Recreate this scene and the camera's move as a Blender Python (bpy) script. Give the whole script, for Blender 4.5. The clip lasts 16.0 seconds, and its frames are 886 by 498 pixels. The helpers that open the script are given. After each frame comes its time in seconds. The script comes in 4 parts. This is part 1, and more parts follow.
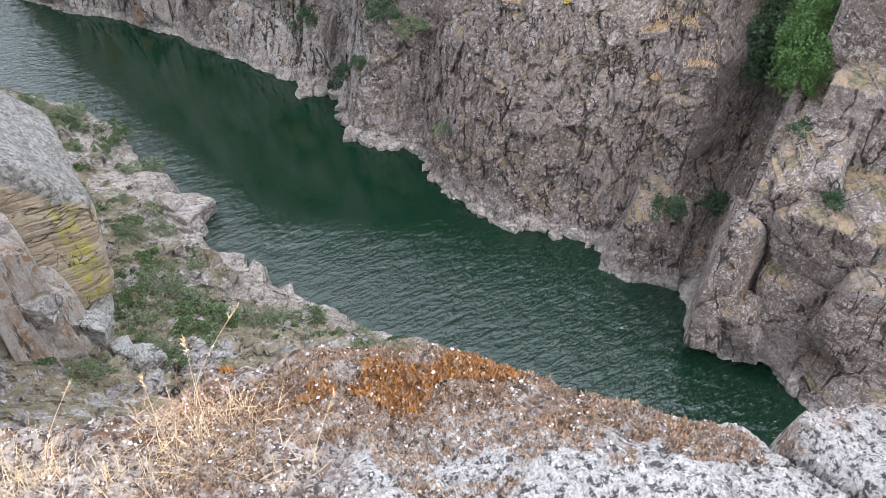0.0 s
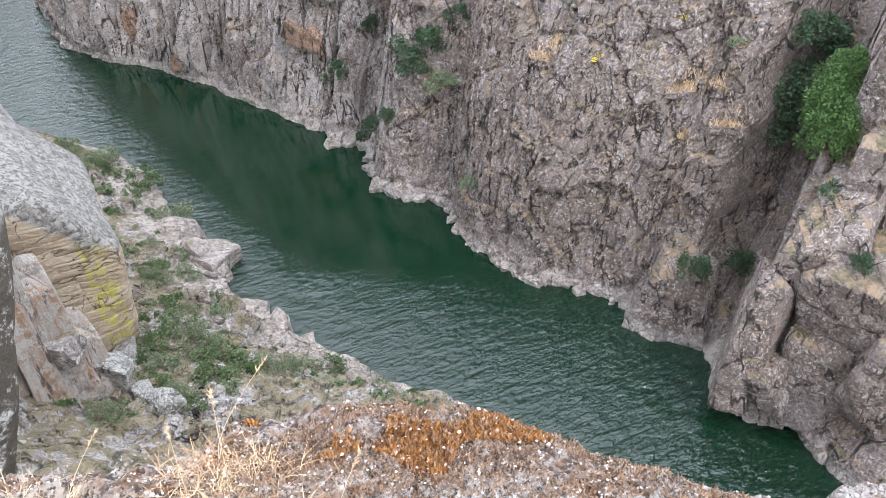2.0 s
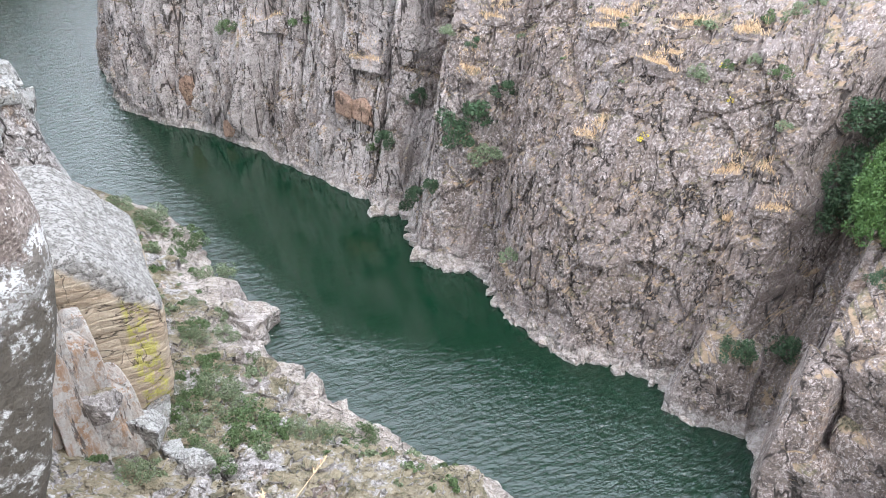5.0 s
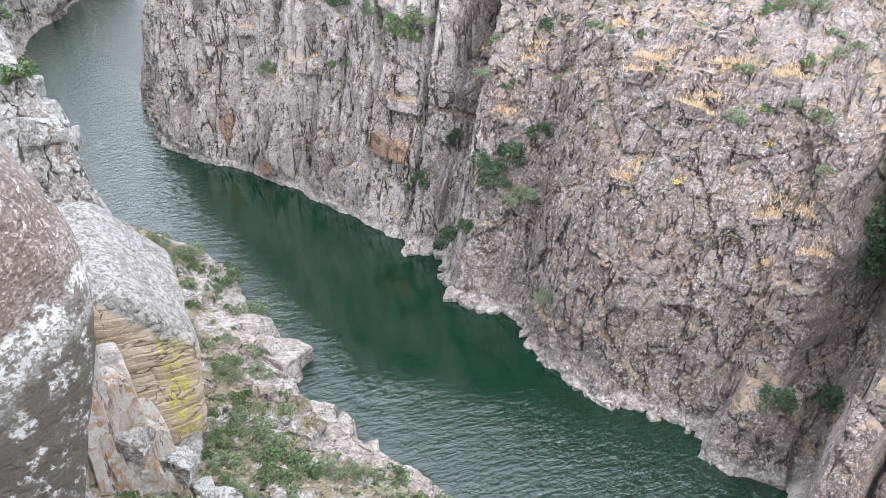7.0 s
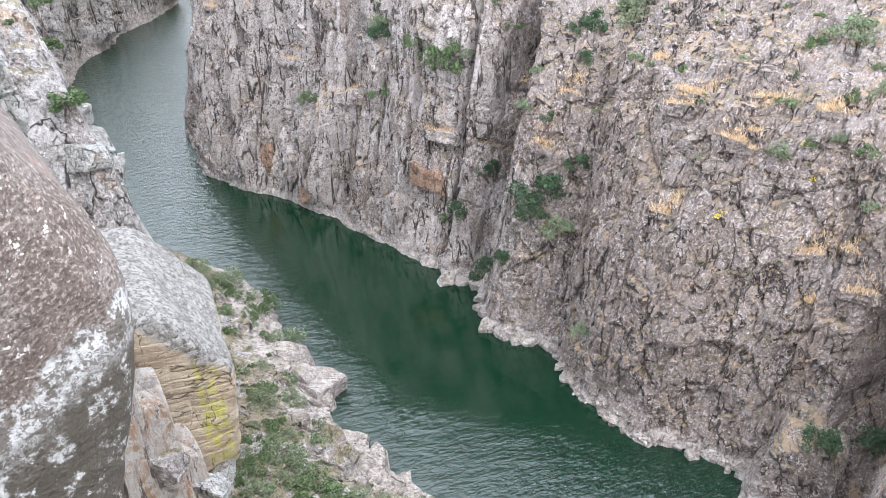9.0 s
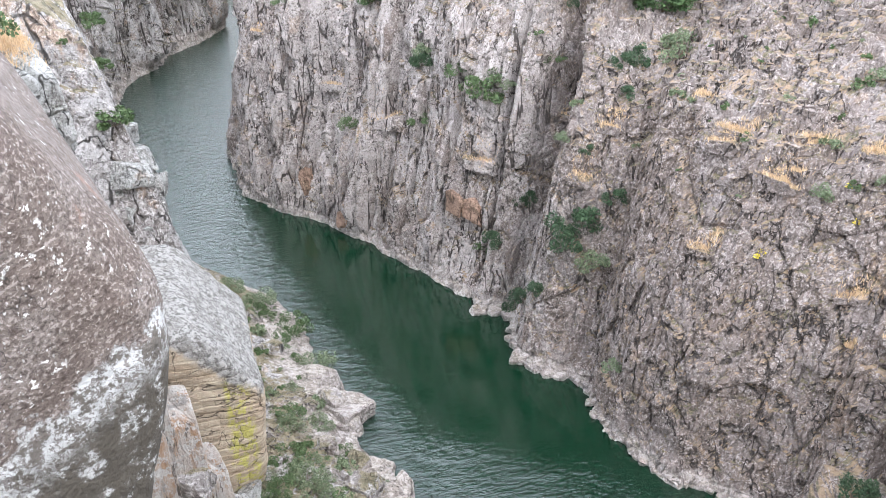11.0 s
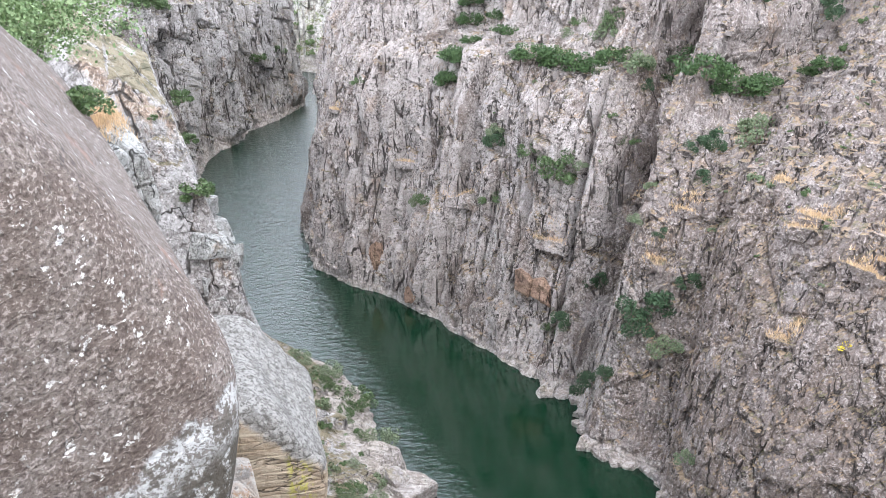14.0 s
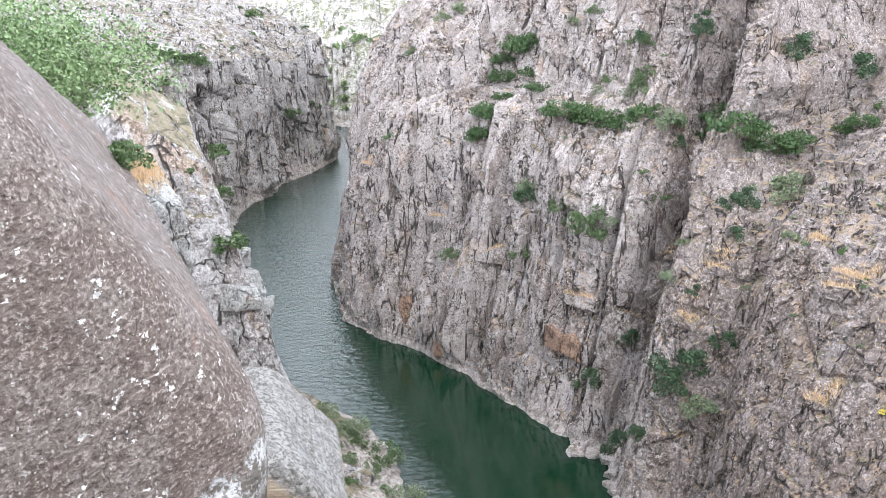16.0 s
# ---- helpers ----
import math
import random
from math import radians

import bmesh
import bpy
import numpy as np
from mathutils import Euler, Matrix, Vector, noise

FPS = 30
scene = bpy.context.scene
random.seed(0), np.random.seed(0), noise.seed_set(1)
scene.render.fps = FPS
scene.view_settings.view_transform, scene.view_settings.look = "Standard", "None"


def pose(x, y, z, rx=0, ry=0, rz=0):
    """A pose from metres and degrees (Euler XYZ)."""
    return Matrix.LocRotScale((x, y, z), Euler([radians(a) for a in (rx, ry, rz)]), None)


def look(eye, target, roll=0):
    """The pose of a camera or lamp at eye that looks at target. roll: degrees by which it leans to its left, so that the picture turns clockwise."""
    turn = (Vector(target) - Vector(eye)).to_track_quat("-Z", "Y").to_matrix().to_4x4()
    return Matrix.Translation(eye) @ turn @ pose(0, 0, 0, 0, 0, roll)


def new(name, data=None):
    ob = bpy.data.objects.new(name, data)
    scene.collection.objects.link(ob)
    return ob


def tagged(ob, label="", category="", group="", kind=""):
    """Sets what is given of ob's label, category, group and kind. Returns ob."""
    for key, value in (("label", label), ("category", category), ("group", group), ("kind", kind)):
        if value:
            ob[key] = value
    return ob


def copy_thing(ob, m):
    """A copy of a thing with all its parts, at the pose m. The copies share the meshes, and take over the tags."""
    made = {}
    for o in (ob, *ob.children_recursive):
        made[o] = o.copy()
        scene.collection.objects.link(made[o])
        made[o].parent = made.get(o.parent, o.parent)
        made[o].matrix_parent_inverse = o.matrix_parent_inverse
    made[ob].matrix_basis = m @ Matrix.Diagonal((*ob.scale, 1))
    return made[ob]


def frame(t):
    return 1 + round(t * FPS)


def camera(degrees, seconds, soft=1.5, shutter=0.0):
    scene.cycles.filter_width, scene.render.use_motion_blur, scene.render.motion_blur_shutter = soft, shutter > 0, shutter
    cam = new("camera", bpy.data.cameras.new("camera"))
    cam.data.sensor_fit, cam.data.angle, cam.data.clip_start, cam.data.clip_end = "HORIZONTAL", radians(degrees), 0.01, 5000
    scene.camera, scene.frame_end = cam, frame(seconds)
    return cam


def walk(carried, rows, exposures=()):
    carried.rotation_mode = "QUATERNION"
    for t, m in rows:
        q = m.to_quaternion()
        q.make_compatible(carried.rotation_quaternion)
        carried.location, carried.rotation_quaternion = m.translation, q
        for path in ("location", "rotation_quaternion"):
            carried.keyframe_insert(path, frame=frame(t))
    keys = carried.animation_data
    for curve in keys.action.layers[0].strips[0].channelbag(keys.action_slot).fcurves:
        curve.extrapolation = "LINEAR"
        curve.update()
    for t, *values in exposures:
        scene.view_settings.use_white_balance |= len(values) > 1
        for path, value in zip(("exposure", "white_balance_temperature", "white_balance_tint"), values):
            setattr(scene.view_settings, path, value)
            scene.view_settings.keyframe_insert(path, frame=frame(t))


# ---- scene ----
cam = camera(56.48, 16.0, 0.6)
# seconds, eye, target, roll
PATH = [
    (0.0, (0.5426, -0.4744, 69.8601), (6.572, 35.943, 36.134), -0.93),
    (0.5, (0.5398, -0.4718, 69.8641), (6.420, 36.503, 36.724), -0.97),
    (1.0, (0.5353, -0.4711, 69.8688), (6.112, 37.059, 37.306), -0.99),
    (1.5, (0.5306, -0.4621, 69.8663), (5.933, 37.662, 37.970), -0.68),
    (2.0, (0.5254, -0.4586, 69.8695), (5.520, 38.201, 38.557), -0.67),
    (2.5, (0.5188, -0.4510, 69.8713), (5.276, 38.800, 39.265), -0.47),
    (3.0, (0.5118, -0.4404, 69.8713), (4.882, 39.331, 39.885), -0.47),
    (3.5, (0.4941, -0.3811, 69.8141), (4.532, 39.846, 40.395), -0.23),
    (4.0, (0.4815, -0.3408, 69.7749), (4.247, 40.298, 40.891), -0.14),
    (6.5, (0.3325, -0.0928, 69.8320), (1.811, 42.389, 43.505), -0.46),
    (7.0, (0.2864, -0.0209, 69.8185), (1.342, 42.777, 43.988), -0.73),
    (7.5, (0.2318, 0.0402, 69.8134), (0.787, 43.130, 44.456), -0.88),
    (8.0, (0.1984, 0.0866, 69.8028), (0.133, 43.399, 44.823), -1.01),
    (8.5, (0.1627, 0.1254, 69.8098), (-0.334, 43.628, 45.168), -0.99),
    (9.0, (0.1206, 0.1921, 69.7984), (-0.913, 43.915, 45.566), -1.16),
    (11.5, (-0.1202, 0.3982, 69.8590), (-3.878, 45.007, 47.590), -0.06),
    (12.0, (-0.2524, 0.5150, 69.8438), (-4.853, 45.306, 48.105), -0.20),
    (12.5, (-0.3131, 0.6340, 69.8356), (-5.782, 45.625, 48.719), -0.45),
    (13.0, (-0.4098, 0.7356, 69.8384), (-6.674, 45.994, 49.529), -0.59),
    (13.5, (-0.4117, 0.7810, 69.8689), (-7.318, 46.319, 50.412), -0.52),
    (14.0, (-0.4813, 0.8501, 69.9138), (-7.698, 46.735, 51.406), -0.42),
    (14.5, (-0.5188, 0.8457, 69.9420), (-8.046, 47.035, 52.339), -0.14),
    (15.0, (-0.5862, 0.8782, 69.9535), (-8.599, 47.239, 53.028), -0.15),
    (15.5, (-0.6142, 0.9181, 69.9835), (-9.277, 47.414, 53.763), -0.33),
    (16.0, (-0.6503, 0.9607, 70.0136), (-9.767, 47.627, 54.550), -0.46),
]
walk(cam, [(t, look(eye, target, roll)) for t, eye, target, roll in PATH],
     [(0.0, 0.34), (2.0, 0.60), (4.0, 0.92), (8.0, 0.90), (12.0, 0.79), (16.0, 0.71)])


# world, sun and exposure
SUN_ELEVATION, SUN_AZIMUTH = 56, 142
world = bpy.data.worlds.new("world")
scene.world = world
world.use_nodes = True
wn = world.node_tree
sky = wn.nodes.new("ShaderNodeTexSky")
sky.sky_type, sky.sun_disc = "NISHITA", False
sky.sun_elevation, sky.sun_rotation = radians(SUN_ELEVATION), radians(SUN_AZIMUTH)
sky.air_density, sky.dust_density, sky.ozone_density = 1.3, 2.0, 3.0
cloud = wn.nodes.new("ShaderNodeTexNoise")
cloud.inputs["Scale"].default_value, cloud.inputs["Detail"].default_value, cloud.inputs["Roughness"].default_value = 2.2, 7, 0.6
cover = wn.nodes.new("ShaderNodeMapRange")
cover.inputs["From Min"].default_value, cover.inputs["From Max"].default_value = 0.44, 0.56
cover.inputs["To Min"].default_value, cover.inputs["To Max"].default_value = 0.0, 1.0
veil = wn.nodes.new("ShaderNodeMix")
veil.data_type = "RGBA"
veil.inputs[7].default_value = (18.9, 20.6, 23.8, 1)
wn.links.new(wn.nodes.new("ShaderNodeTexCoord").outputs["Generated"], cloud.inputs["Vector"])
wn.links.new(cloud.outputs["Fac"], cover.inputs["Value"])
height = wn.nodes.new("ShaderNodeSeparateXYZ")
wn.links.new(cloud.inputs["Vector"].links[0].from_socket, height.inputs[0])
haze = wn.nodes.new("ShaderNodeMapRange")
haze.inputs["From Min"].default_value, haze.inputs["From Max"].default_value = 0.50, 0.70
haze.inputs["To Min"].default_value, haze.inputs["To Max"].default_value = 0.95, 0.06
wn.links.new(height.outputs[2], haze.inputs["Value"])
both = wn.nodes.new("ShaderNodeMath")
both.use_clamp = True
wn.links.new(cover.outputs[0], both.inputs[0])
wn.links.new(haze.outputs[0], both.inputs[1])
wn.links.new(both.outputs[0], veil.inputs[0])
wn.links.new(sky.outputs[0], veil.inputs[6])
wn.links.new(veil.outputs[2], wn.nodes["Background"].inputs[0])
wn.nodes["Background"].inputs[1].default_value = 0.145
sun = new("sun", bpy.data.lights.new("sun", "SUN"))
sun.data.energy, sun.data.angle, sun.data.color = 0.6, radians(10), (1.0, 0.965, 0.92)
e, a = radians(SUN_ELEVATION), radians(SUN_AZIMUTH)
sun.matrix_world = look((math.sin(a) * math.cos(e) * 300, math.cos(a) * math.cos(e) * 300, math.sin(e) * 300), (0, 0, 0))


# ---------------------------------------------------------------- noise
def hashed(i, j, seed):
    """A number from 0 to 1 for each pair of whole numbers."""
    h = (i.astype(np.int64) * 374761393 + j.astype(np.int64) * 668265263 + seed * 2147483647 // 7) & 0x7FFFFFFF
    h = ((h ^ (h >> 13)) * 1274126177) & 0x7FFFFFFF
    h = ((h ^ (h >> 15)) * 2246822519) & 0x7FFFFFFF
    return ((h ^ (h >> 16)) & 0xFFFFF) / 1048575.0


def smooth_noise(u, v, seed):
    """Value noise from -1 to 1."""
    i, j = np.floor(u), np.floor(v)
    a, b = u - i, v - j
    a, b = a * a * (3 - 2 * a), b * b * (3 - 2 * b)
    n00, n10 = hashed(i, j, seed), hashed(i + 1, j, seed)
    n01, n11 = hashed(i, j + 1, seed), hashed(i + 1, j + 1, seed)
    return 2 * ((n00 * (1 - a) + n10 * a) * (1 - b) + (n01 * (1 - a) + n11 * a) * b) - 1


def fractal(u, v, seed, octaves=4, gain=0.5):
    total, size = 0.0, 1.0
    for k in range(octaves):
        total = total + size * smooth_noise(u * 2 ** k, v * 2 ** k, seed + 17 * k)
        size *= gain
    return total


def blocks(u, v, seed, crack=0.12):
    """Jointed rock on cells one unit wide: the step of each block, its tilt, and the open joint between blocks."""
    i0, j0 = np.floor(u), np.floor(v)
    f1 = np.full(u.shape, 9.0)
    f2 = np.full(u.shape, 9.0)
    step = np.zeros(u.shape)
    lean = np.zeros(u.shape)
    for di in (-1, 0, 1):
        for dj in (-1, 0, 1):
            i, j = i0 + di, j0 + dj
            cu = i + 0.15 + 0.7 * hashed(i, j, seed)
            cv = j + 0.15 + 0.7 * hashed(i, j, seed + 5)
            du, dv = u - cu, v - cv
            d = np.maximum(np.abs(du), np.abs(dv)) * 0.6 + 0.4 * np.hypot(du, dv)
            near = d < f1
            f2 = np.where(near, f1, np.minimum(f2, d))
            f1 = np.where(near, d, f1)
            step = np.where(near, hashed(i, j, seed + 9) - 0.5, step)
            lean = np.where(near, (hashed(i, j, seed + 13) - 0.5) * du + (hashed(i, j, seed + 19) - 0.5) * dv, lean)
    joint = np.exp(-((f2 - f1) / crack) ** 2)
    return step, lean, joint


def bricks(u, v, seed, crack=0.06):
    """Columns split by straight joints into blocks of uneven height: the step of each block, its tilt, and the open joint."""
    u = u + 0.10 * smooth_noise(u * 0.7, v * 0.9, seed + 2)
    i = np.floor(u)
    v = v * (0.6 + 0.9 * hashed(i, i * 0, seed + 3)) + 9 * hashed(i, i * 0, seed + 4) + 0.15 * (u - i)
    j = np.floor(v)
    a, b = u - i, v - j
    step = 0.6 * hashed(i, j, seed + 9) + 0.5 * hashed(i, i * 0, seed + 10) - 0.55
    face = 0.6 * hashed(i, i * 0, seed + 29) + 0.4 * hashed(i, j, seed + 13) - 0.5
    lean = 2.4 * face * (a - 0.5) + 0.6 * (hashed(i, j, seed + 19) - 0.40) * (b - 0.5)
    side = np.minimum(a, 1 - a)
    end = np.minimum(b, 1 - b) * 2.2
    joint = np.exp(-(side / crack) ** 2) * hashed(i, i * 0, seed + 23) + 0.5 * np.exp(-(end / crack) ** 2) * (hashed(i, j, seed + 31) > 0.5)
    return step, lean, np.minimum(joint, 1)


# ---------------------------------------------------------------- materials
class Nodes:
    """A short hand for node materials."""

    def __init__(self, name):
        self.mat = bpy.data.materials.new(name)
        self.mat.use_nodes = True
        self.tree = self.mat.node_tree
        self.bsdf = self.tree.nodes["Principled BSDF"]
        self.place = self.tree.nodes.new("ShaderNodeNewGeometry").outputs["Position"]

    def add(self, kind):
        return self.tree.nodes.new(kind)

    def put(self, value, socket):
        if isinstance(value, bpy.types.NodeSocket):
            self.tree.links.new(value, socket)
        else:
            socket.default_value = value

    def scaled(self, vector, scale):
        node = self.add("ShaderNodeVectorMath")
        node.operation = "MULTIPLY"
        self.put(vector, node.inputs[0])
        node.inputs[1].default_value = scale
        return node.outputs[0]

    def noise(self, scale, detail=6, rough=0.6, vector=None, swirl=0.0):
        node = self.add("ShaderNodeTexNoise")
        self.put(vector or self.place, node.inputs["Vector"])
        node.inputs["Scale"].default_value = scale
        node.inputs["Detail"].default_value = detail
        node.inputs["Roughness"].default_value = rough
        node.inputs["Distortion"].default_value = swirl
        return node.outputs["Fac"]

    def voronoi(self, scale, feature="F1", vector=None):
        node = self.add("ShaderNodeTexVoronoi")
        node.feature = feature
        self.put(vector or self.place, node.inputs["Vector"])
        node.inputs["Scale"].default_value = scale
        return node.outputs["Distance"]

    def warped(self, scale, amount, vector=None):
        """The place, shifted this way and that."""
        node = self.add("ShaderNodeTexNoise")
        self.put(vector or self.place, node.inputs["Vector"])
        node.inputs["Scale"].default_value, node.inputs["Detail"].default_value = scale, 4
        shift = self.add("ShaderNodeVectorMath")
        shift.operation = "MULTIPLY_ADD"
        self.put(node.outputs["Color"], shift.inputs[0])
        shift.inputs[1].default_value = (amount, amount, amount)
        self.put(vector or self.place, shift.inputs[2])
        return shift.outputs[0]

    def split(self, vector, scale, thin):
        """Rock split into pieces: the thin gaps between them, and a tone for each piece."""
        gap = self.band(self.voronoi(scale, "DISTANCE_TO_EDGE", vector), thin, thin * 0.25)
        node = self.add("ShaderNodeTexVoronoi")
        self.put(vector, node.inputs["Vector"])
        node.inputs["Scale"].default_value = scale
        return gap, self.axis(node.outputs["Color"], 0)

    def fissures(self, vector, scale, thin, detail=5):
        """Thin wandering cracks."""
        return self.band(self.math("ABSOLUTE", self.math("SUBTRACT", self.noise(scale, detail, 0.55, vector), 0.5)), thin, thin * 0.3)

    def math(self, op, a, b=0.0):
        node = self.add("ShaderNodeMath")
        node.operation = op
        self.put(a, node.inputs[0])
        self.put(b, node.inputs[1])
        return node.outputs[0]

    def band(self, value, low, high):
        """0 below low, 1 above high."""
        node = self.add("ShaderNodeMapRange")
        node.interpolation_type = "SMOOTHSTEP"
        self.put(value, node.inputs["Value"])
        node.inputs["From Min"].default_value, node.inputs["From Max"].default_value = min(low, high), max(low, high)
        if low > high:
            node.inputs["To Min"].default_value, node.inputs["To Max"].default_value = 1, 0
        return node.outputs[0]

    def mix(self, fac, a, b, blend="MIX"):
        node = self.add("ShaderNodeMix")
        node.data_type, node.blend_type = "RGBA", blend
        self.put(fac, node.inputs[0])
        self.put(a if isinstance(a, bpy.types.NodeSocket) else (*a, 1), node.inputs[6])
        self.put(b if isinstance(b, bpy.types.NodeSocket) else (*b, 1), node.inputs[7])
        return node.outputs[2]

    def axis(self, vector, which):
        node = self.add("ShaderNodeSeparateXYZ")
        self.put(vector, node.inputs[0])
        return node.outputs[which]

    def bump(self, height, distance, strength=1.0, normal=None):
        node = self.add("ShaderNodeBump")
        self.put(height, node.inputs["Height"])
        node.inputs["Distance"].default_value = distance
        node.inputs["Strength"].default_value = strength
        if normal:
            self.put(normal, node.inputs["Normal"])
        return node.outputs[0]

    def done(self, color, rough=0.9, normal=None):
        self.put(color if isinstance(color, bpy.types.NodeSocket) else (*color, 1), self.bsdf.inputs["Base Color"])
        self.put(rough, self.bsdf.inputs["Roughness"])
        if normal:
            self.put(normal, self.bsdf.inputs["Normal"])
        return self.mat


def cliff_material(name, light=(0.345, 0.322, 0.312), dark=(0.20, 0.155, 0.132), straw=(0.44, 0.34, 0.21), scale=1.0, patina=0.5, grass=0.5, band=1.6, brown=None,
                   lichen=0.5, rust=0.5, dim=(1.0, 1.0, 1.0)):
    """Jointed granite: grey faces and brown patina, both under a crust of pale flakes and dark pits, a few long joints, dry grass on the ledges
    and a bleached band above the water. brown: the stretch of x over which upright columns give way to broken slabs; dim: the tone of the slabs."""
    n = Nodes(name)
    z = n.axis(n.place, 2)
    upright = n.scaled(n.place, (1.0, 1.0, 0.6))
    cover = n.noise(0.13 * scale, 6, 0.7, upright)
    if brown:
        cover = n.math("ADD", cover, n.math("MULTIPLY", n.math("MULTIPLY", n.band(n.axis(n.place, 0), *brown), n.band(z, 46, 34)), 0.4 * (1 - dim[2])))
    middle = 0.56 - 0.2 * (patina - 0.5)
    seams, tone = n.split(n.scaled(n.warped(0.35 * scale, 1.6 / scale), (1.0, 1.0, 0.45)), 0.26 * scale, 0.035)
    broken = n.band(n.axis(n.place, 0), *brown) if brown else 0.5
    columns, column_tone = n.split(n.scaled(n.warped(0.5 * scale, 0.7 / scale), (1.0, 1.0, 0.16)), 0.34 * scale, 0.045)
    tone = n.math("ADD", n.math("MULTIPLY", tone, broken), n.math("MULTIPLY", column_tone, n.math("SUBTRACT", 1.0, broken)))
    seams = n.math("MAXIMUM", n.math("MULTIPLY", seams, broken), n.math("MULTIPLY", columns, n.math("SUBTRACT", 1.0, broken)))
    chinks, shade = n.split(n.scaled(n.warped(1.3 * scale, 0.8 / scale), (1.0, 1.0, 0.7)), 0.85 * scale, 0.045)
    pale = n.mix(broken, [min(1, c * 1.16) for c in light], [c * k for c, k in zip(light, dim)]) if brown else [min(1, c * 1.16) for c in light]
    color = n.mix(n.band(cover, middle - 0.07, middle + 0.07), n.mix(0.55, light, pale), dark)
    color = n.mix(n.math("MULTIPLY", n.band(tone, 0.40, 0.75), 0.75), color, pale)
    color = n.mix(n.math("MULTIPLY", n.band(tone, 0.35, 0.08), 0.5), color, dark)
    color = n.mix(n.math("MULTIPLY", n.band(shade, 0.55, 1.0), 0.30), color, n.mix(1.0, pale, (1.1, 1.1, 1.1), "MULTIPLY"))
    color = n.mix(n.math("MULTIPLY", n.band(shade, 0.35, 0.0), 0.35), color, [c * 0.75 for c in dark])
    stain = n.math("MULTIPLY", n.band(n.noise(0.21 * scale, 6, 0.7, upright), 0.58, 0.66), rust)
    crumb = n.noise(1.55 * scale, 3, 0.7, n.scaled(n.place, (1.0, 1.0, 0.85)), 1.4)
    color = n.mix(stain, color, n.mix(n.band(crumb, 0.4, 0.6), (0.27, 0.17, 0.11), (0.40, 0.28, 0.19)))
    crusty = n.math("ADD", n.math("MULTIPLY", n.band(n.noise(0.19 * scale, 5, 0.7), 0.40, 0.56), 0.75), 0.2)
    crusty = n.math("MULTIPLY", crusty, n.math("ADD", n.math("MULTIPLY", broken, -0.15), 0.85))
    color = n.mix(n.math("MULTIPLY", n.math("MULTIPLY", n.band(crumb, 0.455, 0.41), 0.95), crusty), color, [c * 0.42 for c in dark])
    color = n.mix(n.math("MULTIPLY", n.math("MULTIPLY", n.band(crumb, 0.555, 0.59), 0.6 + 0.3 * lichen), crusty), color, [min(1, c * 1.62) for c in light])
    speck = n.noise(3.6 * scale, 2, 0.7, None, 0.8)
    color = n.mix(n.math("MULTIPLY", n.band(speck, 0.42, 0.37), 0.6), color, [c * 0.4 for c in dark])
    color = n.mix(n.math("MULTIPLY", n.band(speck, 0.59, 0.63), 0.45), color, [min(1, c * 1.7) for c in light])
    gaps = n.math("MULTIPLY", n.fissures(n.scaled(n.place, (1.0, 1.0, 0.12)), 0.22 * scale, 0.013, 3), n.band(n.noise(0.09 * scale, 4), 0.50, 0.55))
    gaps = n.math("MAXIMUM", gaps, n.math("MULTIPLY", n.fissures(n.scaled(n.warped(0.3, 0.8), (0.8, 0.8, 0.5)), 0.33 * scale, 0.012, 4), n.band(n.noise(0.17 * scale, 4), 0.52, 0.57)))
    gaps = n.math("MAXIMUM", gaps, n.math("MULTIPLY", seams, n.band(n.noise(0.3 * scale, 5, 0.6), 0.50, 0.56)))
    chinks = n.math("MULTIPLY", chinks, n.band(n.noise(0.6 * scale, 5, 0.6), 0.52, 0.60))
    color = n.mix(n.math("MULTIPLY", chinks, 0.5), color, [c * 0.35 for c in dark])
    color = n.mix(n.math("MULTIPLY", gaps, 0.9), color, [c * 0.22 for c in dark])
    normal_z = n.axis(n.add("ShaderNodeNewGeometry").outputs["True Normal"], 2)
    ledge = n.math("MULTIPLY", n.band(normal_z, 0.95 - 0.55 * grass, 1.15 - 0.55 * grass), n.band(n.noise(0.3 * scale, 6, 0.7), 0.66 - grass * 0.3, 0.74 - grass * 0.3))
    turf = n.mix(n.band(n.noise(0.5, 5, 0.7), 0.45, 0.58), straw, n.mix(n.band(crumb, 0.4, 0.6), (0.11, 0.10, 0.06), (0.22, 0.18, 0.115)))
    color = n.mix(ledge, color, turf)
    if band:
        height = n.math("ADD", z, n.math("MULTIPLY", n.math("SUBTRACT", n.noise(0.25, 5, 0.7), 0.5), 4.5))
        color = n.mix(n.math("MULTIPLY", n.band(height, band + 0.4, band - 0.5), 0.75), color, n.mix(n.band(crumb, 0.44, 0.56), (0.30, 0.255, 0.23), (0.50, 0.445, 0.41)))
    relief = n.bump(n.noise(1.9 * scale, 4, 0.7), 0.28 / scale, 1.0)
    relief = n.bump(n.math("SUBTRACT", n.math("ADD", n.math("MULTIPLY", shade, 0.3), n.math("MULTIPLY", crumb, 0.6)), n.math("ADD", n.math("MULTIPLY", chinks, 0.5), gaps)), 0.7 / scale, 0.8, relief)
    return n.done(color, 0.92, relief)


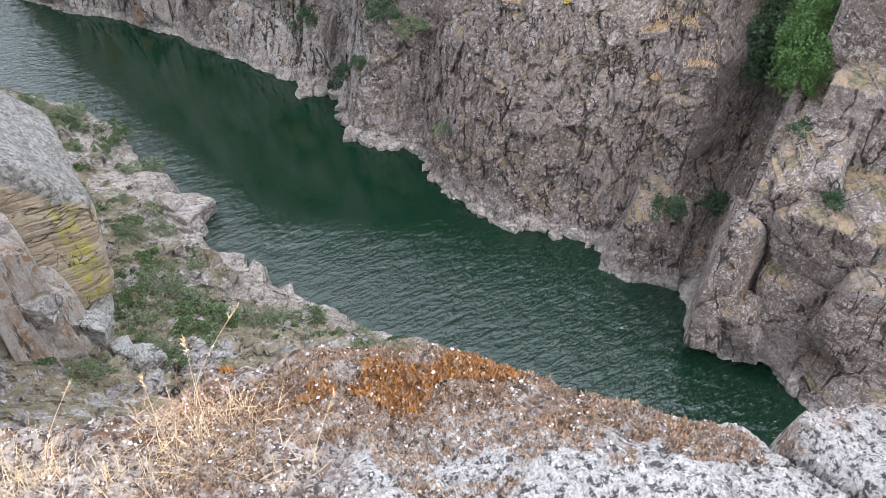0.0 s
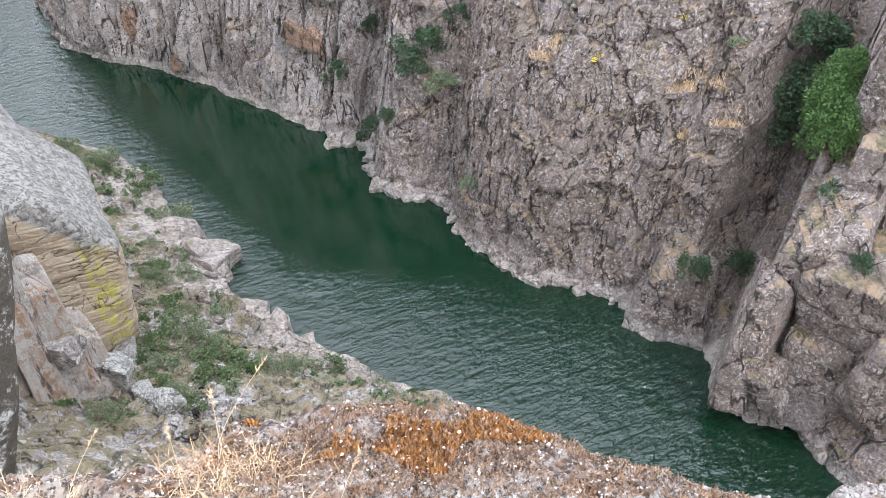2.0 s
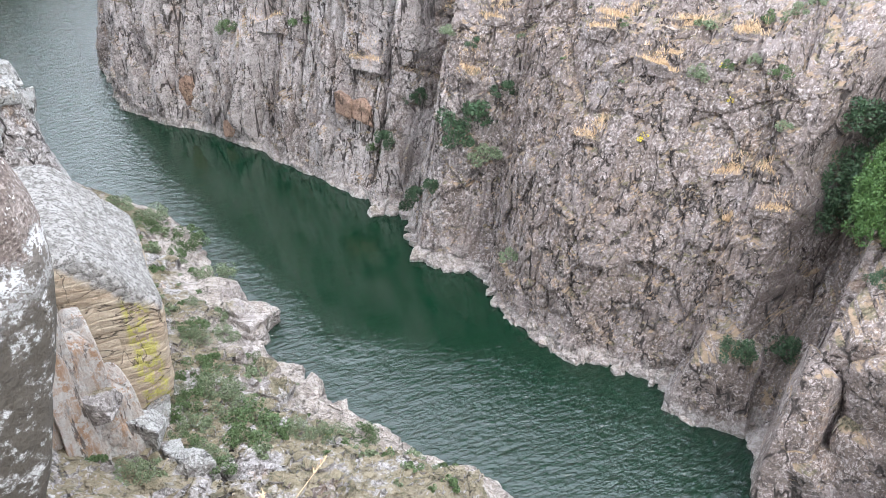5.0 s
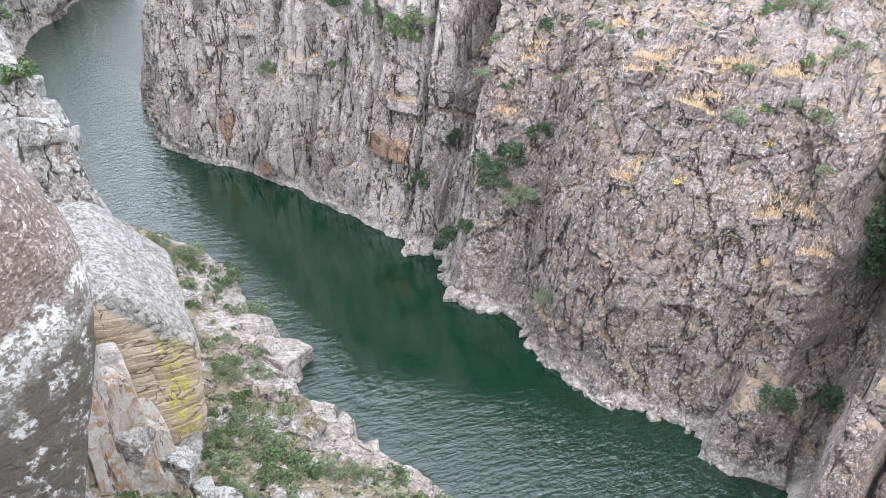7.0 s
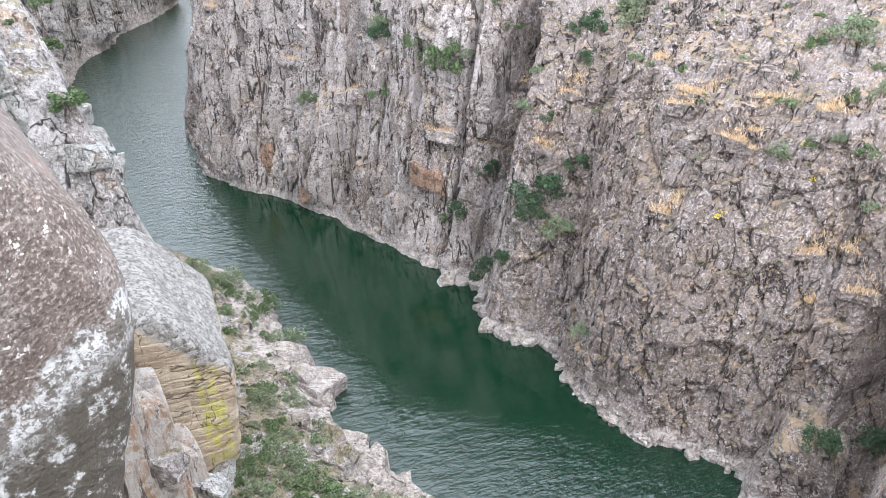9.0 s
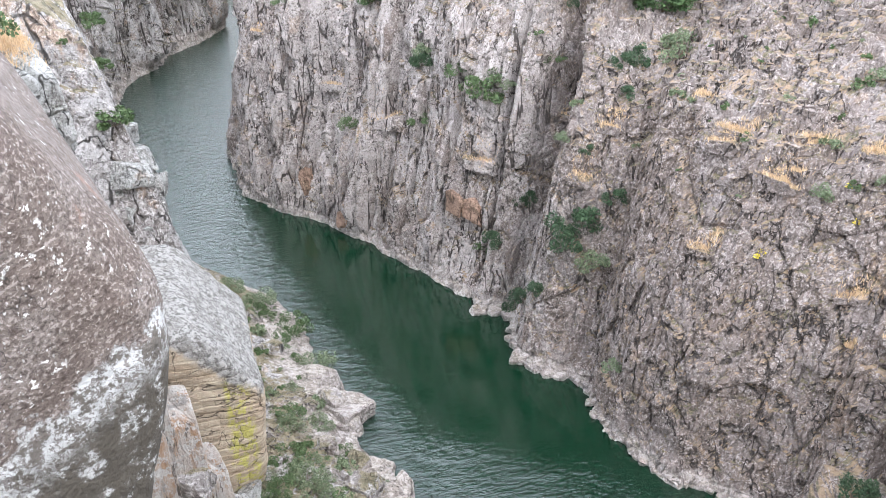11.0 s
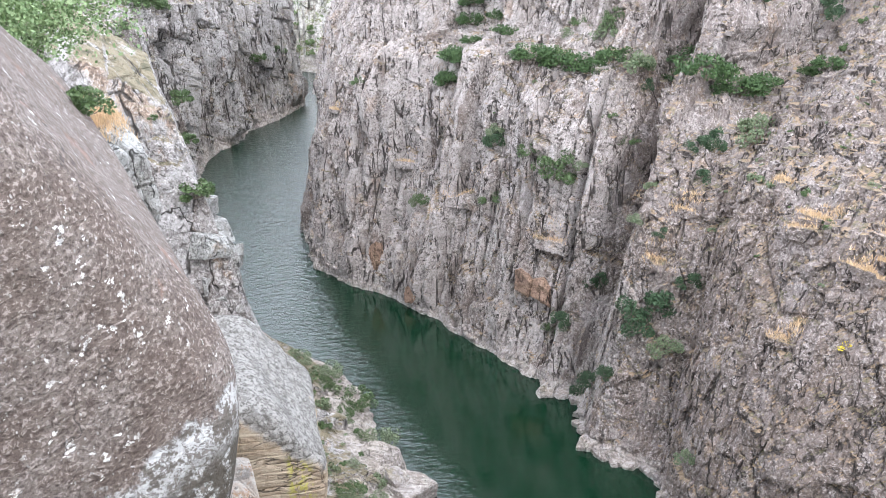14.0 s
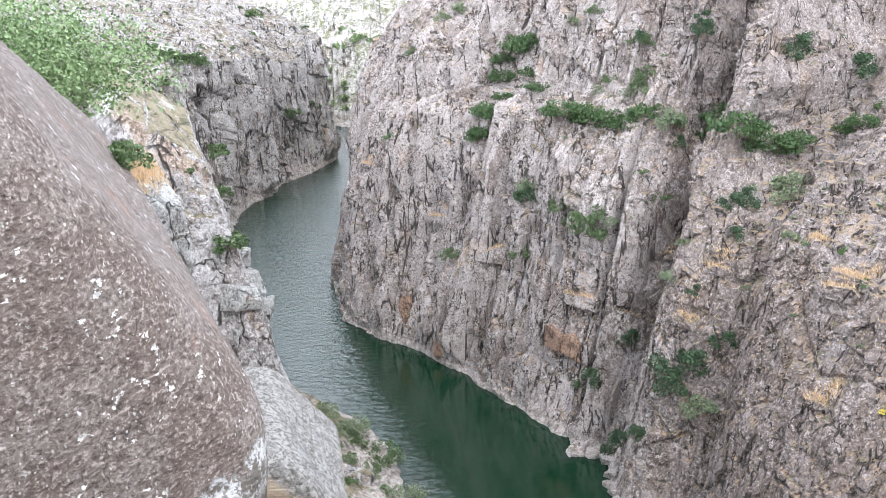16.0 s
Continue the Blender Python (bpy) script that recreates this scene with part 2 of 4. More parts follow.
granite = cliff_material("jointed_granite", light=(0.378, 0.334, 0.313), patina=0.54, straw=(0.33, 0.235, 0.155), grass=0.70, brown=(2.0, 14.0), dim=(0.66, 0.615, 0.595))
granite_left = cliff_material("pale_granite", (0.385, 0.36, 0.345), (0.19, 0.155, 0.135), scale=0.65, straw=(0.25, 0.21, 0.14), band=4.2, grass=0.85, patina=0.5, lichen=0.6, rust=0.75, brown=(-75.0, -55.0))
# gorge end: pale rock, lightened further to paint in the sun on it
end_rock = cliff_material("sun_painted_far_rock", (0.50, 0.47, 0.43), (0.30, 0.27, 0.23), straw=(0.22, 0.25, 0.11), band=5.0, grass=0.7, patina=0.3, lichen=1.0, scale=0.5)
white_rock = cliff_material("lichen_white_rock", (0.345, 0.338, 0.318), (0.21, 0.19, 0.17), grass=0.3, patina=0.45, band=0, lichen=1.0, scale=1.3)


def crag_material():
    """Freshly split granite: cream, orange and grey in upright streaks, black in the cracks."""
    n = Nodes("ochre_crag_rock")
    upright = n.scaled(n.place, (1.0, 1.0, 0.16))
    fine = n.noise(5, 6, 0.75)
    color = n.mix(n.band(n.noise(0.7, 6, 0.65, upright), 0.47, 0.60), (0.54, 0.47, 0.41), (0.42, 0.26, 0.16))
    color = n.mix(n.band(n.noise(0.55, 6, 0.7, n.scaled(n.place, (1.3, 1.3, 0.3))), 0.55, 0.63), color, (0.32, 0.29, 0.265))
    color = n.mix(n.math("MULTIPLY", n.band(n.noise(1.0, 7, 0.75), 0.50, 0.56), 0.85), color, (0.60, 0.575, 0.54))
    color = n.mix(n.math("MULTIPLY", n.band(n.noise(1.6, 6, 0.7, upright), 0.58, 0.64), 0.85), color, (0.09, 0.07, 0.06))
    color = n.mix(n.math("MULTIPLY", n.band(fine, 0.52, 0.64), 0.35), color, (0.18, 0.14, 0.11))
    relief = n.bump(n.noise(1.2, 9, 0.75, n.scaled(n.place, (1.0, 1.0, 0.4))), 0.9, 1.0)
    return n.done(color, 0.9, relief)


crag_rock = crag_material()


def dome_material():
    """Brown patina with pale lichen flecks above a rim, a crust of white lichen and blackish growth below it."""
    n = Nodes("brown_dome_rock")
    grain = n.scaled(n.warped(1.5, 0.3), (1.0, 1.0, 0.6))
    color = n.mix(n.band(n.noise(0.35, 6, 0.7), 0.42, 0.62), (0.150, 0.114, 0.094), (0.205, 0.170, 0.148))
    color = n.mix(n.math("MULTIPLY", n.band(n.noise(1.4, 6, 0.75, grain), 0.52, 0.62), 0.6), color, (0.12, 0.088, 0.074))
    turned = n.add("ShaderNodeVectorRotate")
    turned.rotation_type = "EULER_XYZ"
    n.put(n.warped(1.0, 0.12), turned.inputs["Vector"])
    turned.inputs["Rotation"].default_value = (0, radians(38), radians(-33))
    streaks = n.scaled(turned.outputs[0], (0.8, 1.0, 1.0))
    fine = n.noise(6.2, 3, 0.72, streaks, 0.3)
    color = n.mix(n.math("MULTIPLY", n.band(fine, 0.555, 0.59), 0.75), color, (0.38, 0.32, 0.285))
    color = n.mix(n.math("MULTIPLY", n.band(fine, 0.455, 0.40), 0.75), color, (0.075, 0.053, 0.043))
    color = n.mix(n.math("MULTIPLY", n.band(n.noise(0.28, 5, 0.7), 0.60, 0.68), 0.5), color, (0.30, 0.17, 0.125))
    fleck = n.math("MULTIPLY", n.band(n.noise(2.3, 4, 0.7, streaks), 0.615, 0.64), n.band(n.noise(0.4, 5), 0.44, 0.54))
    color = n.mix(fleck, color, (0.70, 0.67, 0.63))
    fleck = n.math("MULTIPLY", n.band(n.voronoi(4.2, "F1", grain), 0.20, 0.13), n.band(n.noise(0.6, 5), 0.44, 0.54))
    color = n.mix(fleck, color, (0.42, 0.39, 0.36))
    edge = n.math("ADD", n.axis(n.place, 2), n.math("MULTIPLY", n.axis(n.place, 0), -0.75))
    edge = n.math("ADD", edge, n.math("MULTIPLY", n.math("SUBTRACT", n.noise(0.45, 7, 0.7), 0.5), 5.0))
    speckle = n.noise(3.6, 3, 0.75, None, 0.8)
    crust = n.mix(n.band(n.noise(1.1, 7, 0.75), 0.49, 0.56), (0.56, 0.55, 0.53), (0.15, 0.13, 0.11))
    crust = n.mix(n.math("MULTIPLY", n.band(speckle, 0.52, 0.57), 0.85), crust, (0.17, 0.145, 0.125))
    crust = n.mix(n.band(edge, 62.2, 60.2), crust, n.mix(n.band(n.noise(1.0, 7, 0.75), 0.38, 0.48), crust, (0.085, 0.072, 0.055)))
    color = n.mix(n.band(edge, 63.3, 62.8), color, crust)
    gaps = n.math("MULTIPLY", n.fissures(n.scaled(n.place, (1, 1, 0.7)), 0.16, 0.0035, 5), n.band(n.noise(0.2, 4), 0.50, 0.56))
    color = n.mix(n.math("MULTIPLY", gaps, 0.7), color, (0.04, 0.032, 0.027))
    relief = n.bump(fine, 0.2, 1.0)
    relief = n.bump(n.noise(1.1, 4, 0.6, streaks), 0.45, 0.9, relief)
    return n.done(color, 0.92, relief)


def pillar_material():
    """Grey speckled cap over ochre bands with vertical sulphur lichen."""
    n = Nodes("banded_pillar_rock")
    z = n.axis(n.place, 2)
    wavy = n.scaled(n.place, (0.25, 0.25, 1.6))
    fine = n.noise(3.5, 6, 0.75)
    color = n.mix(n.band(n.noise(0.6, 6, 0.7, wavy), 0.42, 0.6), (0.48, 0.395, 0.295), (0.36, 0.275, 0.195))
    color = n.mix(n.math("MULTIPLY", n.band(n.noise(2.0, 4, 0.6, wavy), 0.58, 0.65), 0.3), color, (0.14, 0.11, 0.085))
    color = n.mix(n.math("MULTIPLY", n.band(fine, 0.5, 0.65), 0.4), color, (0.6, 0.52, 0.40))
    lateral = n.math("ADD", n.math("MULTIPLY", n.axis(n.place, 0), 0.92), n.math("MULTIPLY", n.axis(n.place, 1), 0.39))
    lateral = n.math("ADD", lateral, n.math("MULTIPLY", n.math("SUBTRACT", n.noise(0.5, 4), 0.5), 2.0))
    streak = n.math("MULTIPLY", n.math("MULTIPLY", n.band(lateral, 0.8, 1.4), n.band(lateral, 3.8, 3.2)), n.band(n.noise(1.1, 6, 0.75), 0.46, 0.54))
    color = n.mix(n.math("MULTIPLY", streak, 0.9), color, (0.46, 0.42, 0.11))
    cap = n.mix(n.band(n.noise(0.9, 5, 0.65), 0.46, 0.58), (0.31, 0.295, 0.275), (0.20, 0.188, 0.172))
    speckle = n.noise(2.8, 3, 0.7, None, 0.6)
    cap = n.mix(n.math("MULTIPLY", n.band(speckle, 0.53, 0.57), 0.85), cap, (0.105, 0.095, 0.085))
    cap = n.mix(n.math("MULTIPLY", n.band(speckle, 0.44, 0.41), 0.5), cap, (0.42, 0.395, 0.36))
    height = n.math("ADD", n.math("ADD", z, n.math("MULTIPLY", lateral, 0.9)), n.math("MULTIPLY", n.math("SUBTRACT", n.noise(0.4, 5), 0.5), 3.0))
    color = n.mix(n.band(height, 25.0, 25.8), color, cap)
    gaps = n.math("MAXIMUM", n.math("MULTIPLY", n.fissures(n.scaled(n.place, (0.2, 0.2, 1.0)), 0.55, 0.012, 4), n.band(n.noise(0.4, 4), 0.45, 0.52)), n.math("MULTIPLY", n.fissures(n.scaled(n.place, (1, 1, 0.2)), 0.3, 0.007, 4), 0.8))
    gaps = n.math("MULTIPLY", gaps, n.band(height, 25.6, 25.0))
    color = n.mix(n.math("MULTIPLY", gaps, 0.7), color, (0.06, 0.047, 0.036))
    relief = n.bump(n.noise(1.5, 8, 0.7, n.scaled(n.place, (0.7, 0.7, 1.2))), 0.32, 1.0)
    relief = n.bump(n.math("SUBTRACT", 1.0, gaps), 0.4, 1.0, relief)
    return n.done(color, 0.92, relief)


def leaf_material(name, a, b):
    n = Nodes(name)
    random_leaf = n.add("ShaderNodeNewGeometry").outputs["Random Per Island"]
    n.bsdf.inputs["Subsurface Weight"].default_value = 0.0
    return n.done(n.mix(random_leaf, a, b), 0.65)


green_leaves = leaf_material("green_leaves", (0.042, 0.078, 0.024), (0.12, 0.175, 0.068))
bright_leaves = leaf_material("bright_ivy_leaves", (0.022, 0.055, 0.014), (0.075, 0.130, 0.040))
grey_leaves = leaf_material("grey_green_leaves", (0.095, 0.125, 0.065), (0.22, 0.265, 0.15))
dark_leaves = leaf_material("dark_green_leaves", (0.020, 0.050, 0.022), (0.065, 0.115, 0.050))
fresh_leaves = leaf_material("fresh_tree_leaves", (0.085, 0.150, 0.045), (0.25, 0.33, 0.16))
ivy_leaves = leaf_material("ivy_leaves", (0.026, 0.072, 0.012), (0.085, 0.155, 0.034))
broom_flowers = leaf_material("yellow_broom_flowers", (0.55, 0.42, 0.03), (0.75, 0.62, 0.06))
straw_blades = leaf_material("straw_blades", (0.42, 0.28, 0.15), (0.72, 0.53, 0.34))
rust_blades = leaf_material("rusty_blades", (0.36, 0.18, 0.09), (0.58, 0.36, 0.20))
bark = cliff_material("bark", (0.22, 0.18, 0.14), (0.10, 0.08, 0.06), band=0, grass=0, scale=6)


# ---------------------------------------------------------------- meshes
def add_mesh(name, verts, quads, material, smooth=False):
    mesh = bpy.data.meshes.new(name)
    verts = np.asarray(verts, dtype=np.float32).reshape(-1, 3)
    quads = np.asarray(quads, dtype=np.int32)
    k = quads.shape[1]
    mesh.vertices.add(len(verts))
    mesh.vertices.foreach_set("co", verts.ravel())
    mesh.loops.add(quads.size)
    mesh.loops.foreach_set("vertex_index", quads.ravel())
    mesh.polygons.add(len(quads))
    mesh.polygons.foreach_set("loop_start", np.arange(0, quads.size, k, dtype=np.int32))
    mesh.polygons.foreach_set("use_smooth", np.full(len(quads), smooth))
    mesh.update(calc_edges=True)
    mesh.materials.append(material)
    return new(name, mesh)


def sheet(name, points, material, smooth=False, flip=False):
    """A grid of points, rows by columns, as one mesh."""
    rows, cols = points.shape[:2]
    i = np.arange(rows * cols).reshape(rows, cols)
    quads = np.stack([i[:-1, :-1], i[1:, :-1], i[1:, 1:], i[:-1, 1:]], -1).reshape(-1, 4)
    if flip:
        quads = quads[:, ::-1]
    return add_mesh(name, points, quads, material, smooth)


def along(stations, step, near):
    """Points every step metres along a line of stations, with the station index of each; outside the stretch of stations near they are sparse."""
    line = np.array(stations, dtype=float)
    length = np.r_[0, np.cumsum(np.hypot(*np.diff(line, axis=0).T))]
    a, b = length[near[0]], length[near[1]]
    s = np.concatenate([np.arange(0, a, 1.6), np.arange(a, b, step), np.arange(b, length[-1], 1.6)])
    pts = np.stack([np.interp(s, length, line[:, k]) for k in (0, 1)], -1)
    return s, pts, np.interp(s, length, np.arange(len(line)))


def joints(s, z, seed, big, tall):
    """Depth of the joints, steps and leaning faces of granite on a face with coordinates s, z in metres."""
    s = s + 0.30 * fractal(s / 8, z / 16, seed + 1, 4)
    ribs = np.minimum(big, 1.9) ** 1.6
    loose = 1.05 - 0.6 * np.minimum(big, 1.0)
    d = 0.0
    for width, height, amount, crack in ((9.5, 9.5 * tall, 2.7, 0.03), (4.1, 4.1 * tall, 2.1, 0.045), (1.9, 1.5 * tall, 0.6, 0.06)):
        step, lean, joint = bricks(s / width + 0.05 * z / height, z / height, seed + int(width * 10), crack)
        d = d + ribs * amount * (1.35 * step + 0.8 * lean) - (0.06 + 0.9 * ribs) * 0.8 * amount * joint
    for width, height, amount, turn in ((11.0, 15.0, 1.7, 0.5), (5.2, 7.5, 1.0, -0.35), (2.4, 3.2, 0.5, 0.3)):
        c, q = math.cos(turn), math.sin(turn)
        step, lean, joint = blocks((s * c + z * q) / width, (z * c - s * q) / height, seed + int(width * 31), 0.05)
        d = d + loose * amount * (0.8 * step + 1.3 * lean - 0.25 * joint)
    for width, height, amount in ((1.1, 1.9, 0.30), (0.6, 0.7, 0.15)):
        step, lean, joint = blocks(s / width, z / height, seed + int(width * 100))
        d = d + (0.4 + 0.6 * loose) * amount * (step + 1.2 * lean - 0.6 * joint)
    return d + big * 1.0 * fractal(s / 15, z / 20, seed + 3, 3) + 0.10 * loose * fractal(s / 1.1, z / 1.1, seed + 4, 3)


def cliff(name, shore, inland, levels, table, force, material, step_s, step_z, seed, near, tall=2.6, flip=False):
    """A rock wall that climbs from a shore line. table: for each station the setback from the shore at each level; force: how deeply it is jointed."""
    s, base, k = along(shore, step_s, near)
    stations = np.arange(len(shore))
    way = np.stack([np.interp(k, np.linspace(0, len(shore) - 1, len(inland)), np.array(inland)[:, c]) for c in (0, 1)], -1)
    way /= np.hypot(*way.T)[:, None]
    levels = np.array(levels, dtype=float)
    table = np.array(table, dtype=float)
    fine_levels = np.linspace(levels[0], levels[-1], 2000)
    widest = np.stack([np.interp(fine_levels, levels, row) for row in table]).mean(0)
    arc = np.r_[0, np.cumsum(np.hypot(np.diff(fine_levels), np.minimum(np.diff(widest), 0.10)))]
    heights = np.interp(np.linspace(0, arc[-1], int(arc[-1] / step_z)), arc, fine_levels)
    S, Z = np.meshgrid(s, heights, indexing="ij")
    wander = np.clip(k[:, None] + np.clip(Z / 10, 0, 1) * 0.55 * fractal(S / 40 + 3, Z / 16, seed + 6, 4), 0, len(shore) - 1.001)
    k0 = wander.astype(int)
    kf = wander - k0
    warped = np.clip(Z + np.clip(Z / 12, 0, 1) * 4.0 * fractal(S / 22, Z / 40, seed + 2, 4), levels[0], levels[-1])
    index = np.interp(warped, levels, np.arange(len(levels)))
    lo = np.minimum(index.astype(int), len(levels) - 2)
    part_way = index - lo
    left = table[k0, lo] * (1 - part_way) + table[k0, lo + 1] * part_way
    right = table[k0 + 1, lo] * (1 - part_way) + table[k0 + 1, lo + 1] * part_way
    back = left * (1 - kf) + right * kf
    slope = np.gradient(back, heights, axis=1)
    amount = 1 / (1 + 0.3 * np.clip(slope - 0.8, 0, 8))
    rise = np.clip((Z - 0.3) / 6.5, 0, 1)
    calm = 0.10 + 0.90 * rise * rise * (3 - 2 * rise)
    big = np.interp(k, stations, np.array(force, dtype=float))[:, None]
    d = (joints(S, Z, seed, big, tall) + 0.5 * big) * amount * calm
    knobs, tilts, cuts = blocks(S / 3.1, back / 3.1, seed + 8)
    small_knobs, small_tilts, small_cuts = blocks(S / 1.2, back / 1.2, seed + 18)
    lift = (1 - amount ** 4) * (0.5 * fractal(S / 2.2, back / 2.2, seed + 7, 4) + (1.9 * knobs + 1.9 * tilts + 0.7 * small_knobs + 0.7 * small_tilts - 0.3 * small_cuts) * np.clip(Z / 25, 0.2, 1))
    chips, chip_tilt, chip_cut = blocks(S / 1.7, Z / 1.3, seed + 28)
    foot = np.clip(1 - np.abs(Z - 1.0) / 3.5, 0, 1)
    back = back - d - foot * (0.5 * fractal(S / 3.2, Z / 2.5, seed + 27, 4) + 0.8 * chips + 0.7 * chip_tilt - 0.3 * chip_cut)
    P = np.empty(S.shape + (3,))
    P[..., 0] = base[:, None, 0] + way[:, None, 0] * back
    P[..., 1] = base[:, None, 1] + way[:, None, 1] * back
    P[..., 2] = Z + lift
    return tagged(sheet(name, P, material, flip=flip), kind="structure")


# ---------------------------------------------------------------- water and river bed
def water_material():
    n = Nodes("river_water")
    n.bsdf.inputs["IOR"].default_value = 1.46
    n.bsdf.inputs["Specular IOR Level"].default_value = 1.0
    across = n.math("ADD", n.math("MULTIPLY", n.axis(n.place, 0), 0.875), n.math("MULTIPLY", n.axis(n.place, 1), 0.484))
    across = n.math("ADD", across, n.math("MULTIPLY", n.math("SUBTRACT", n.noise(0.05, 4, 0.6), 0.5), 9.0))
    downstream = n.math("ADD", n.axis(n.place, 1), n.math("MULTIPLY", n.math("SUBTRACT", n.noise(0.06, 4, 0.6), 0.5), 16.0))
    rough = n.math("MAXIMUM", n.math("MAXIMUM", n.band(across, 35, 27), n.band(n.axis(n.place, 1), 158, 172)), n.band(downstream, 86, 66))
    turned = n.add("ShaderNodeVectorRotate")
    n.put(n.place, turned.inputs["Vector"])
    turned.inputs["Angle"].default_value = radians(-25)
    ripple = n.scaled(turned.outputs[0], (0.7, 1.5, 1.0))
    h = n.math("ADD", n.noise(1.6, 3, 0.6, ripple, 0.5), n.math("MULTIPLY", n.noise(0.55, 2, 0.5, ripple), 1.8))
    relief = n.bump(n.math("MULTIPLY", h, n.math("ADD", n.math("MULTIPLY", rough, 0.78), 0.05)), 0.27, 1.0)
    return n.done(n.mix(n.noise(0.03, 3), (0.002, 0.018, 0.008), (0.003, 0.023, 0.011)), 0.06, relief)


water = water_material()
bed = cliff_material("river_bed", grass=0, band=0)


def flat(name, x0, y0, x1, y1, z, material):
    return add_mesh(name, [(x0, y0, z), (x1, y0, z), (x1, y1, z), (x0, y1, z)], [(0, 1, 2, 3)], material)


tagged(flat("water", -400, -250, 300, 600, 0.0, water), "dark green river water with rippled patches", "river", kind="structure")
tagged(flat("ground", -3000, -3000, 3000, 3000, -5.0, bed), "rocky ground under the gorge", "ground", kind="structure")

# ---------------------------------------------------------------- the far bank
FAR_SHORE = [(-112, 400), (-80, 290), (-70, 215), (-64.2, 183.5), (-54, 160), (-44.3, 152), (-36.4, 148.4), (-25, 139.5), (-13.9, 128.8), (-4.8, 120), (-2.5, 116.3),
             (3.3, 115.6), (2.6, 110.5), (4.2, 102), (6.2, 99.8), (13.2, 96.3), (13.5, 91.6), (15.6, 85.5), (21.2, 77), (25.6, 76.6), (33.3, 70.3), (32.3, 66.6),
             (34, 64.5), (39, 63.7), (39, 60), (36.9, 55), (40, 51.7), (43.3, 50.6), (45.7, 43), (50, 33), (60, 0), (90, -120)]
FAR_INLAND = [(0.9, 0.3), (0.85, 0.5), (0.6, 0.8), (0.5, 0.85), (0.6, 0.8), (0.7, 0.7), (0.8, 0.6), (0.9, 0.4)]
LEVELS = [-5, 0, 3, 12, 25, 36, 46, 50, 60, 75, 80]
CORNER = [-1, 0, 0.5, 2, 4, 7, 10, 12, 18, 40, 300]
WALL = [-1, 0, 0.8, 3, 6, 8, 11, 20, 24, 33, 300]
RECESS = [-1.5, 0, 1.2, 4.5, 8, 11, 16, 25, 29, 38, 300]
GULLY = [-2, 0, 3, 8, 14, 19, 26, 33, 38, 50, 300]
BUTTRESS = [-1, 0, 1.4, 4, 8.5, 14, 32, 40, 50, 70, 300]
OUTCROP = [-1, 0, 0.7, 8, 12, 17, 33, 41, 50, 70, 300]
CLEFT = [-2, 0, 5, 14, 22, 27, 38, 44, 52, 70, 300]
RIGHT = [-1, 0, 1.2, 5.5, 12, 18, 24, 28, 38, 60, 300]
FAR_TABLE = [WALL, WALL, CORNER, CORNER, CORNER, WALL, WALL, WALL, WALL, RECESS, RECESS, GULLY, GULLY, RECESS, RECESS, BUTTRESS, BUTTRESS, BUTTRESS, BUTTRESS,
             BUTTRESS, BUTTRESS, OUTCROP, OUTCROP, CLEFT, CLEFT, RIGHT, RIGHT, RIGHT, RIGHT, RIGHT, RIGHT, RIGHT]
FAR_FORCE = [1.0] * 10 + [0.9, 0.7, 0.6, 0.5, 0.45] + [0.26] * 6 + [0.28, 0.3, 0.5] + [0.65] * 8
tagged(cliff("cliff_far_bank", FAR_SHORE, FAR_INLAND, LEVELS, FAR_TABLE, FAR_FORCE, granite, 0.16, 0.21, 11, (3, 28), 3.4),
       "steep jointed grey granite cliff over the river", "cliff")

# ---------------------------------------------------------------- the near bank
NEAR_SHORE = [(60, -60), (30, 30), (14, 52), (10.9, 56.9), (1.9, 62.1), (-2.7, 67.2), (-5.9, 67.9), (-8.3, 72.8), (-15.2, 80.2), (-17.3, 83.8), (-17.8, 91.5),
              (-22.5, 94.5), (-25.9, 99), (-29.5, 109.5), (-33.5, 114), (-45, 120), (-64, 134), (-80, 165), (-97, 200), (-106, 218), (-108, 223), (-113.3, 242.5),
              (-111.5, 266), (-114.4, 276), (-109.3, 296), (-108.3, 325), (-118, 345), (-150, 400), (-230, 500)]
NEAR_INLAND = [(-0.8, -0.6), (-0.85, -0.5), (-0.9, -0.4), (-0.95, -0.3), (-0.97, 0.1), (-0.9, 0.4)]
LEVELS_NEAR = [-5, 0, 2.5, 6, 10, 14, 30, 45, 58, 70, 75]
TERRACE = [-2, 0, 2.0, 8, 15, 24, 29, 33, 40, 60, 200]
WIDE = [-2, 0, 2.0, 8, 15, 27, 44, 50, 56, 66, 200]
STEEP = [-1, 0, 0.8, 3, 5, 7, 12, 18, 32, 120, 300]
COLUMNS = [-1, 0, 1.0, 2, 3, 4, 8, 14, 60, 140, 300]
RETREAT = [-2, 0, 2.0, 8, 16, 24, 30, 33, 38, 60, 200]
TALL = [-1, 0, 1.0, 2, 3, 4, 5, 7, 34, 120, 300]
NEAR_TABLE = [WIDE] * 9 + [TERRACE] * 4 + [RETREAT] * 3 + [STEEP] * 3 + [COLUMNS] * 2 + [TALL] * 8
NEAR_FORCE = [0.5] * 16 + [0.7] * 3 + [1.3, 1.5] + [1.8] * 8
tagged(cliff("cliff_near_bank", NEAR_SHORE, NEAR_INLAND, LEVELS_NEAR, NEAR_TABLE, NEAR_FORCE, granite_left, 0.26, 0.28, 23, (1, 26), 4.2, flip=True),
       "pale granite bank with a scrubby terrace above the river", "cliff")

